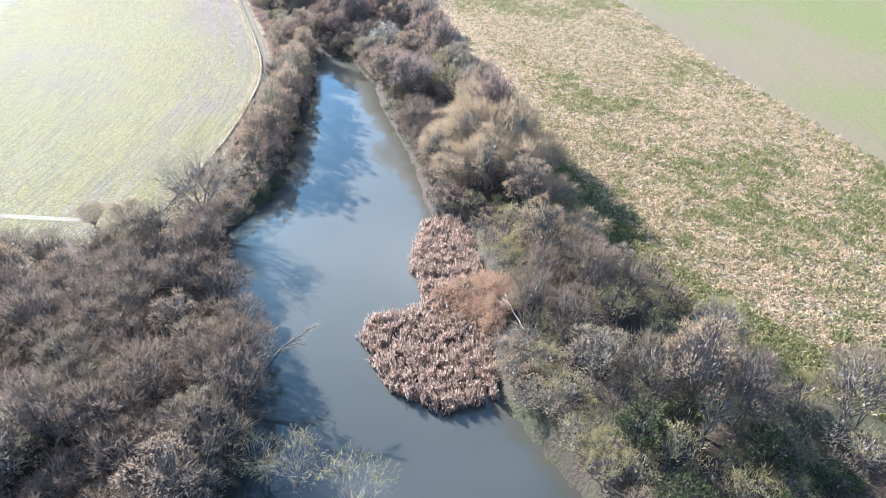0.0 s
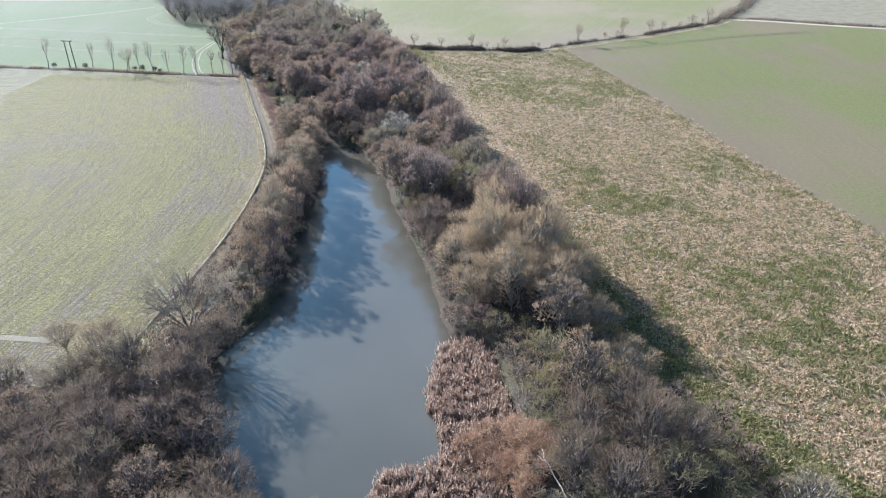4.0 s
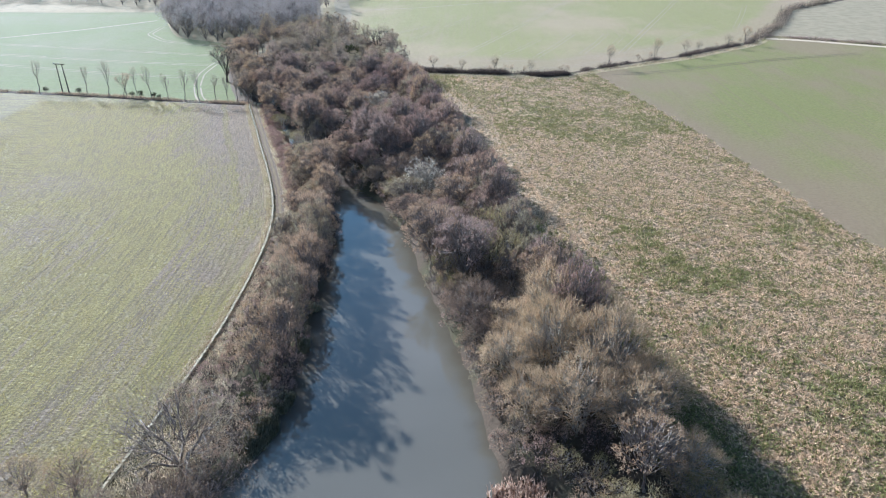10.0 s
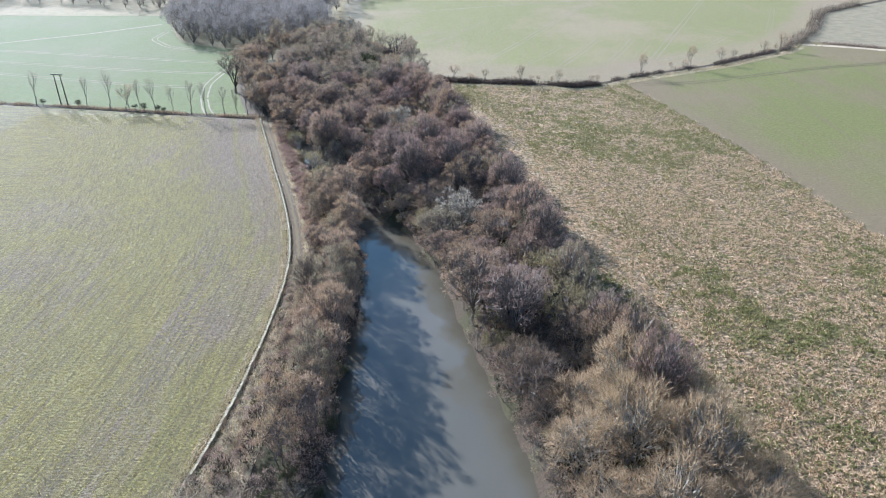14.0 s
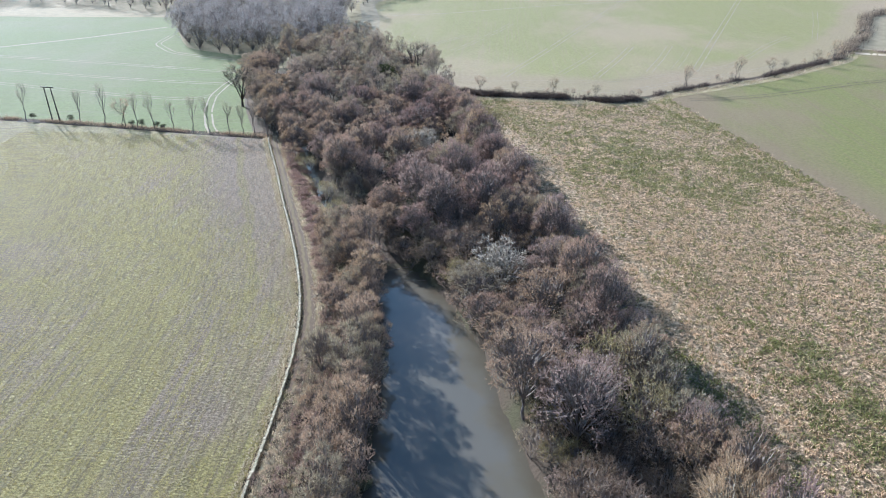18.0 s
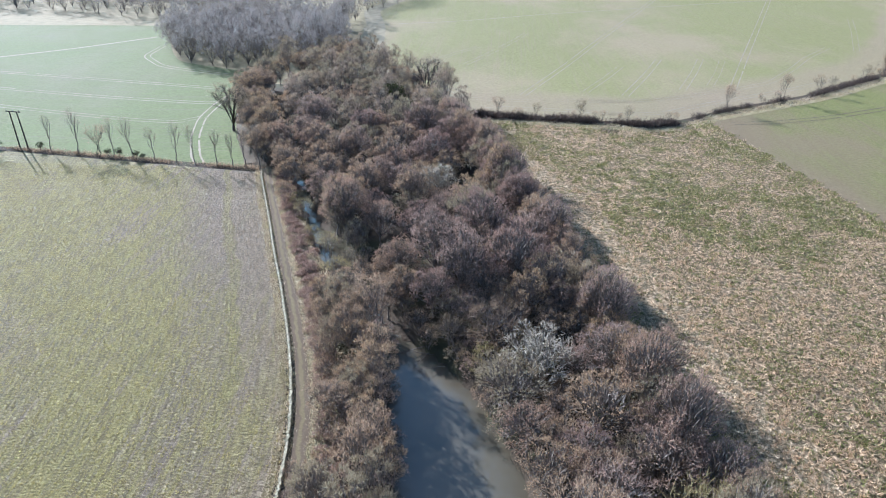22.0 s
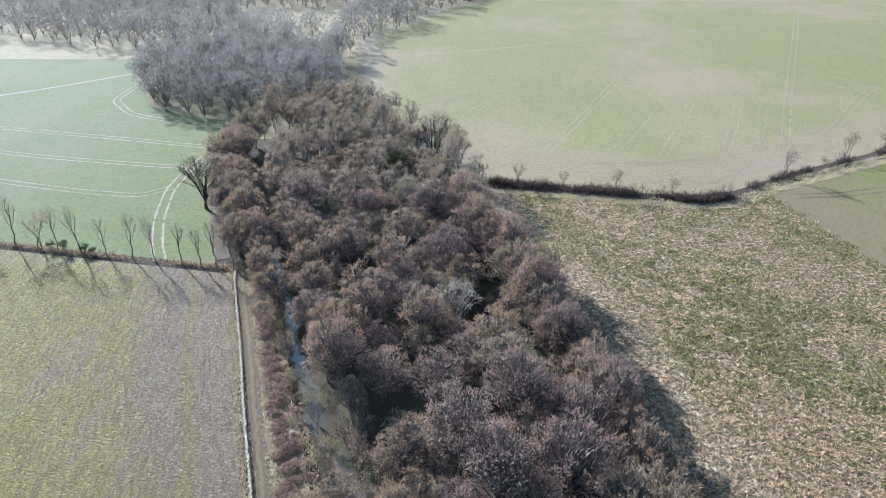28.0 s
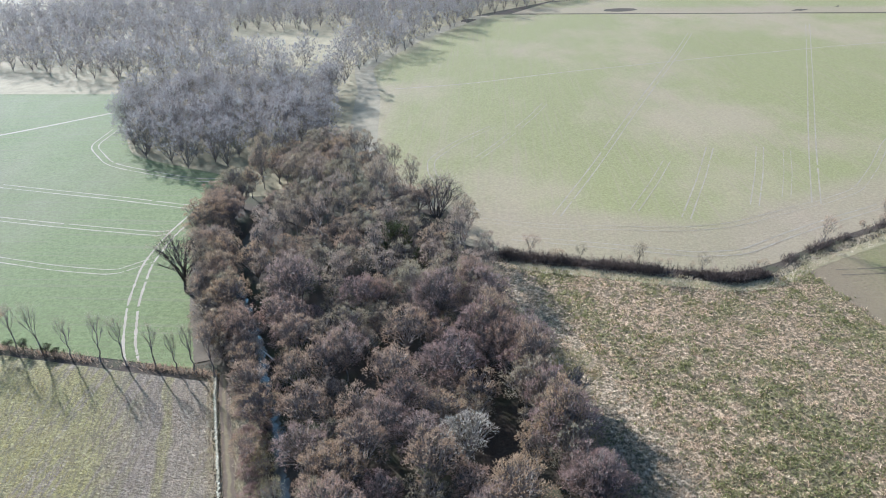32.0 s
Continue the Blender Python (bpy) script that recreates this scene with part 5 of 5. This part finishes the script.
# ---- the dry stone wall ----
def stone(rng, sx, sy, sz):
    """A rough block with knocked corners."""
    v = []
    for z in (0, 1):
        for x, y in ((-1, -1), (1, -1), (1, 1), (-1, 1)):
            f = 1 - rng.uniform(0.0, 0.28)
            v.append((x * sx / 2 * f, y * sy / 2 * f, z * sz * (1 - rng.uniform(0, 0.2))))
    f = [(0, 3, 2, 1), (4, 5, 6, 7), (0, 1, 5, 4), (1, 2, 6, 5), (2, 3, 7, 6), (3, 0, 4, 7)]
    return v, f


WALL_STONE = Nodes("lichened_limestone", 0.9, 0.2)
ws = WALL_STONE.noise(4, 4)
WALL_STONE.bump(ws, 0.04)
WALL_STONE = WALL_STONE.colour(WALL_STONE.mix(WALL_STONE.ramp(ws, 0.35, 0.7), (0.23, 0.2, 0.125, 1), WALL_STONE.mix(WALL_STONE.random(), (0.33, 0.295, 0.195, 1), (0.54, 0.49, 0.355, 1))))
wall_root = thing("field_wall", "low pale dry stone wall along the pasture", "wall", kind="structure")
sr = random.Random(61)
verts, faces, y = [], [], 40.0
while y < 222:
    for level in range(2):
        v, f = stone(sr, 0.42 - 0.05 * level, sr.uniform(0.4, 0.7), 0.24)
        yy = y + sr.uniform(-0.12, 0.12)
        x = float(WALL(yy))
        z = float(ground_z(np.array([x]), np.array([yy]))[0]) - 0.08 + 0.21 * level
        b = len(verts)
        verts += [(x + p[0], yy + p[1], z + p[2]) for p in v]
        faces += [tuple(b + i for i in q) for q in f]
    y += 0.5
part("wall_body", mesh_of("wall_body", verts, faces, WALL_STONE), wall_root)
stones = [mesh_of("coping", *stone(sr, 0.3, 0.55, 0.16), WALL_STONE) for _ in range(6)]
y = 88.0
while y < 221:
    x = float(WALL(y))
    z = float(ground_z(np.array([x]), np.array([y]))[0]) + 0.33
    c = part("coping_stone", sr.choice(stones), wall_root)
    c.matrix_world = pose(x + sr.uniform(-.08, .08), y, z, sr.uniform(-8, 8), sr.uniform(-8, 8), sr.uniform(-10, 10)) @ Matrix.Diagonal((sr.uniform(.8, 1.2), sr.uniform(.9, 1.2), sr.uniform(.6, 1.0), 1))
    y += sr.uniform(0.4, 0.46)


# ---- wheel ruts ----
def ruts(name, label, path, gap, width, material=PALE_SOIL, lift=0.09):
    """Two wheel marks along a smooth way."""
    pts = np.array(path, float)
    t = np.linspace(0, len(pts) - 1, len(pts) * 14)
    x, y = np.interp(t, np.arange(len(pts)), pts[:, 0]), np.interp(t, np.arange(len(pts)), pts[:, 1])
    ker = np.ones(9) / 9
    x[4:-4], y[4:-4] = np.convolve(x, ker, "valid"), np.convolve(y, ker, "valid")
    tx, ty = np.gradient(x), np.gradient(y)
    L = np.hypot(tx, ty)
    nx, ny = -ty / L, tx / L
    r = np.random.default_rng(len(path) * 7 + int(abs(x[0])))
    verts, faces = [], []
    for side in ((-gap / 2, gap / 2) if gap else (0,)):
        w = width * (r.uniform(0.5, 1.2, len(x)) if gap else r.uniform(0.85, 1.1, len(x))) / 2
        b = len(verts)
        for s in (-1, 1):
            vx, vy = x + nx * (side + s * w), y + ny * (side + s * w)
            verts += [tuple(v) for v in np.stack([vx, vy, ground_z(vx, vy) + lift], -1)]
        n = len(x)
        faces += [(b + i, b + i + n, b + i + 1 + n, b + i + 1) for i in range(n - 1) if not gap or r.random() > 0.03]
    return tagged(new(name, mesh_of(name, verts, faces, material)), label, "ruts", kind="structure")


R = "wheel_ruts"
ruts("footpath", "pale worn earth beside the old willow", [(-39.2, 74.5), (-39.8, 77), (-40.6, 79.5)], 0, 1.6, TRAM)
for x0, y0, x1, y1, w in ((-95, 363.6, -85, 363.9, 2.2), (-68.5, 328, -64, 320, 2.0)):
    ruts("pale_strip", "bare chalky ground beside the far wood", [(x0, y0), ((x0 + x1) / 2 + 0.8, (y0 + y1) / 2), (x1, y1)], 0, w, TRAM)
for off, w, m in ((9.0, 0.4, TRAM),):
    ruts(R, "faint wheel marks along the headland", [(x, float(right_hedge_y(x)) + off) for x in (-26, -14, -2, 10, 20, 30, 42, 60, 80)], 1.9, w, m)
ruts(R, "looping pale wheel ruts in the field corner", [(-34, 283), (-41, 294), (-46, 306), (-47, 316), (-41, 330), (-30, 346)], 1.9, 0.35, TRAM)
ruts("earth_strip", "bare earth strip between crop and wood", [(-76.5, 225), (-79.5, 232), (-84.5, 243), (-89, 255), (-92.5, 266)], 0, 2.6, WET_SOIL)
for a, b, c, d, w in ((2, 283, 17, 317, 0.3), (12.5, 279, 31.5, 328, 0.4), (30, 287, 45.7, 329, 0.35), (39, 292, 52, 326, 0.2), (104, 345, 130, 410, 0.25), (-34, 318, -24, 340, 0.3), (-22, 345, -12, 372, 0.3)):
    ruts(R, "short pale wheel marks in the far crop", [(a, b), ((a + c) / 2 + 0.4, (b + d) / 2), (c, d)], 1.9, w, TRAM)
ruts(R, "pale tramline wheel ruts in the far crop", [(-15.8, 280.6), (-5.8, 304.8), (12.8, 353.5), (53.4, 455.6), (70, 500)], 1.9, 0.42, TRAM)
ruts(R, "pale tramline wheel ruts in the far crop", [(44.5, 288.7), (61.6, 332.7), (87, 396.4), (138.4, 526.6)], 1.9, 0.42, TRAM)
ruts(R, "curving pale wheel ruts by the hedge", [(45, 288.7), (58, 297.4), (70.4, 314.8), (82, 333), (96, 350)], 1.9, 0.3, TRAM)
ruts(R, "pale headland wheel ruts along the hedge", [(-38, 280), (-26.7, 277.3), (-14.4, 274.8), (9.3, 272.9), (22, 276), (44, 288.6)], 1.9, 0.22, TRAM)
ruts("footpath", "pale trodden path across the far crop", [(-66, 391), (-38, 400), (0, 418), (70, 447), (115, 464), (180, 485)], 0, 0.9, TRAM)
ruts(R, "pale wheel ruts leaving the field corner", [(-87.5, 224), (-90.5, 229), (-95.5, 240.9), (-99.5, 255.3), (-100.2, 267.8), (-99, 281), (-96, 290)], 1.9, 0.5)
ruts(R, "dark wheel ruts across the green crop", [(-99.5, 257), (-104.7, 252), (-117.3, 253.5), (-131, 256.5), (-180, 268)], 1.8, 0.34)
ruts(R, "pale wheel ruts across the green crop", [(-101, 270), (-103.3, 269), (-128.7, 273), (-143.7, 275.5), (-200, 286)], 1.8, 0.4)
ruts(R, "faint wheel ruts across the green crop", [(-100.6, 283), (-123.3, 288.4), (-156.5, 294.7), (-210, 305)], 1.8, 0.4)
ruts(R, "looping pale wheel ruts round the wood", [(-89, 302), (-106.4, 299.5), (-135, 310), (-148, 325), (-149, 341)], 1.9, 0.4)
ruts("footpath", "pale trodden path across the green crop", [(-220, 305), (-183, 335), (-159, 359)], 0, 1.2)
ruts(R, "wheel ruts across the young crop near the hedge", [(35, 256), (44, 257), (60, 262), (90, 276), (130, 290)], 2.0, 0.4, WET_SOIL)
ruts("pale_strip", "pale dry grass strip in front of the hedge", [(x, float(right_hedge_y(x)) - 3.2) for x in (-27, -18, -8, 0, 8, 16, 23)], 0, 3.0, GRASSY, 0.13)
ruts("pale_strip", "pale bare strip along the hedge", [(24, 252.5), (32, 259), (46, 267.5), (68, 280), (98, 304.5), (108, 318)], 0, 2.2, GRASSY)
ruts("footpath", "pale trodden path at the pasture's corner", [(-90, 84.5), (-76, 85), (-62, 83.5), (-56, 83)], 0, 1.1, TRAM)
ruts("lane", "pale narrow lane between far hedges", [(104, 322), (122, 316), (138, 307), (170, 292), (230, 264)], 0, 3.5, VERGE)


# ---- the pole ----
def h_pole(x, y):
    root = thing("electricity_pole", "twin-legged wooden electricity pole with a crossarm", "pole", at=(x, y, float(ground_z(np.array([x]), np.array([y]))[0])))
    for s in (-1, 1):
        v, f = [], []
        tube(v, f, [(s * 1.1, 0, -0.3), (s * 0.95, 0, 9.0)], [0.17, 0.12], 8)
        part("post", mesh_of("post", v, f, BARK_DARK, True), root)
    bm = bmesh.new()
    bmesh.ops.create_cube(bm, size=1, matrix=Matrix.Translation((0, 0, 8.95)) @ Matrix.Diagonal((3.8, 0.16, 0.2, 1)))
    bmesh.ops.bevel(bm, geom=bm.edges[:], offset=0.02, segments=1, affect="EDGES")
    me = bpy.data.meshes.new("crossarm")
    bm.to_mesh(me)
    me.materials.append(BARK_DARK)
    arm = part("crossarm", me, root)
    for s in (-1.6, 0, 1.6):
        v, f = [], []
        tube(v, f, [(s, 0, 9.05), (s, 0, 9.4)], [0.08, 0.06], 6)
        part("insulator", mesh_of("insulator", v, f, BARK_PALE, True), arm)
    return root


h_pole(-131.5, 230.2).rotation_euler.z = radians(-8)


def leaning_tree():
    """A dead leaning trunk with a few bare boughs."""
    r, rng = random.Random(71), np.random.default_rng(71)
    root = thing("dead_tree", "dead bare tree leaning out over the pond", "tree", at=(-24.5, 47.5, float(ground_z(np.array([-24.5]), np.array([47.5]))[0])))
    stem = bend(r, (0, 0, -0.3), (8.2, 5.2, 5.4), 5, 0.05)
    v, f = [], []
    tube(v, f, stem, [0.2, 0.17, 0.14, 0.11, 0.08, 0.04], 6)
    part("trunk", mesh_of("dead_trunk", v, f, BARK_DARK, True), root)
    tw = []
    for i in range(9):
        s = stem[2].lerp(stem[5], i / 8)
        e = s + Vector((r.uniform(0, 2.2), r.uniform(-1.2, 2.0), r.uniform(0.2, 1.6)))
        v, f = [], []
        tube(v, f, bend(r, s, e, 2, 0.1), [0.06, 0.04, 0.015], 4)
        part("bough", mesh_of("bough", v, f, BARK, True), root)
        n = 40
        t = rng.random(n)[:, None]
        at = np.array(s) * (1 - t) + np.array(e) * t
        d = np.array(e - s) * 0.4 + rng.normal(size=(n, 3)) * 0.6
        d /= np.linalg.norm(d, axis=1)[:, None]
        tw.append(twig_triangles(rng, at, d, rng.uniform(0.3, 0.9, n), 0.04))
    part("crown", triangles("dead_crown", np.concatenate(tw), TW_GREY), root)


leaning_tree()


def fallen_branch(x, y, material, label="pale barkless forked branch caught in the shrubs"):
    """A forked branch lying on the ground."""
    r = random.Random(81)
    root = thing("fallen_branch", label, "branch", at=(x, y, float(ground_z(np.array([x]), np.array([y]))[0]) + 0.3))
    for name, a, b, w in (("stem", (0, 0, 0), (-1.9, 3.4, 1.6), 0.08), ("fork", (-1.6, 2.9, 1.4), (-2.5, 3.5, 1.8), 0.05), ("fork", (-1.9, 3.4, 1.6), (-1.9, 4.3, 1.9), 0.05)):
        v, f = [], []
        tube(v, f, bend(r, a, b, 4, 0.05), [w, w * 0.9, w * 0.8, w * 0.65, w * 0.45], 6)
        part(name, mesh_of("branch_" + name, v, f, material, True), root)
    return root


BONE = bark_material("barkless_wood", (0.5, 0.45, 0.36, 1), (0.75, 0.7, 0.6, 1))
fallen_branch(6.9, 58.6, BONE)
lying = fallen_branch(-65.0, 225.5, BONE, "pale fallen trunk lying across the brook")
lying.matrix_world = pose(-65.0, 225.5, 0.6, 0, 0, 25) @ Matrix.Diagonal((2.0, 2.0, 0.8, 1))
for x, y, turn, k in ((-30.6, 160.8, 60, 1.0), (-32.0, 162.6, 100, 1.3), (-33.4, 164.6, 20, 1.1), (-29.0, 158.6, 85, 0.9), (-31.4, 161.2, 130, 0.8)):
    lying = fallen_branch(x, y, BARK_DARK, "dark dead branch washed up at the pond's end")
    lying.matrix_world = pose(x, y, WATER_Z + 0.25, 0, 0, turn) @ Matrix.Diagonal((k, k, k * 0.35, 1))


def boulder(x, y):
    """A pale rounded stone."""
    r = random.Random(91)
    bm = bmesh.new()
    bmesh.ops.create_icosphere(bm, subdivisions=2, radius=0.42)
    for v in bm.verts:
        v.co = Vector((v.co.x * 1.2, v.co.y * 0.9, max(v.co.z, -0.2))) * (1 + r.uniform(-0.1, 0.1))
    me = bpy.data.meshes.new("boulder")
    bm.to_mesh(me)
    me.materials.append(WALL_STONE)
    ob = new("boulder", me)
    ob.location = (x, y, float(ground_z(np.array([x]), np.array([y]))[0]) + 0.3)
    tagged(ob, "pale limestone boulder among the brambles", "stone")


boulder(-52.1, 182.0)
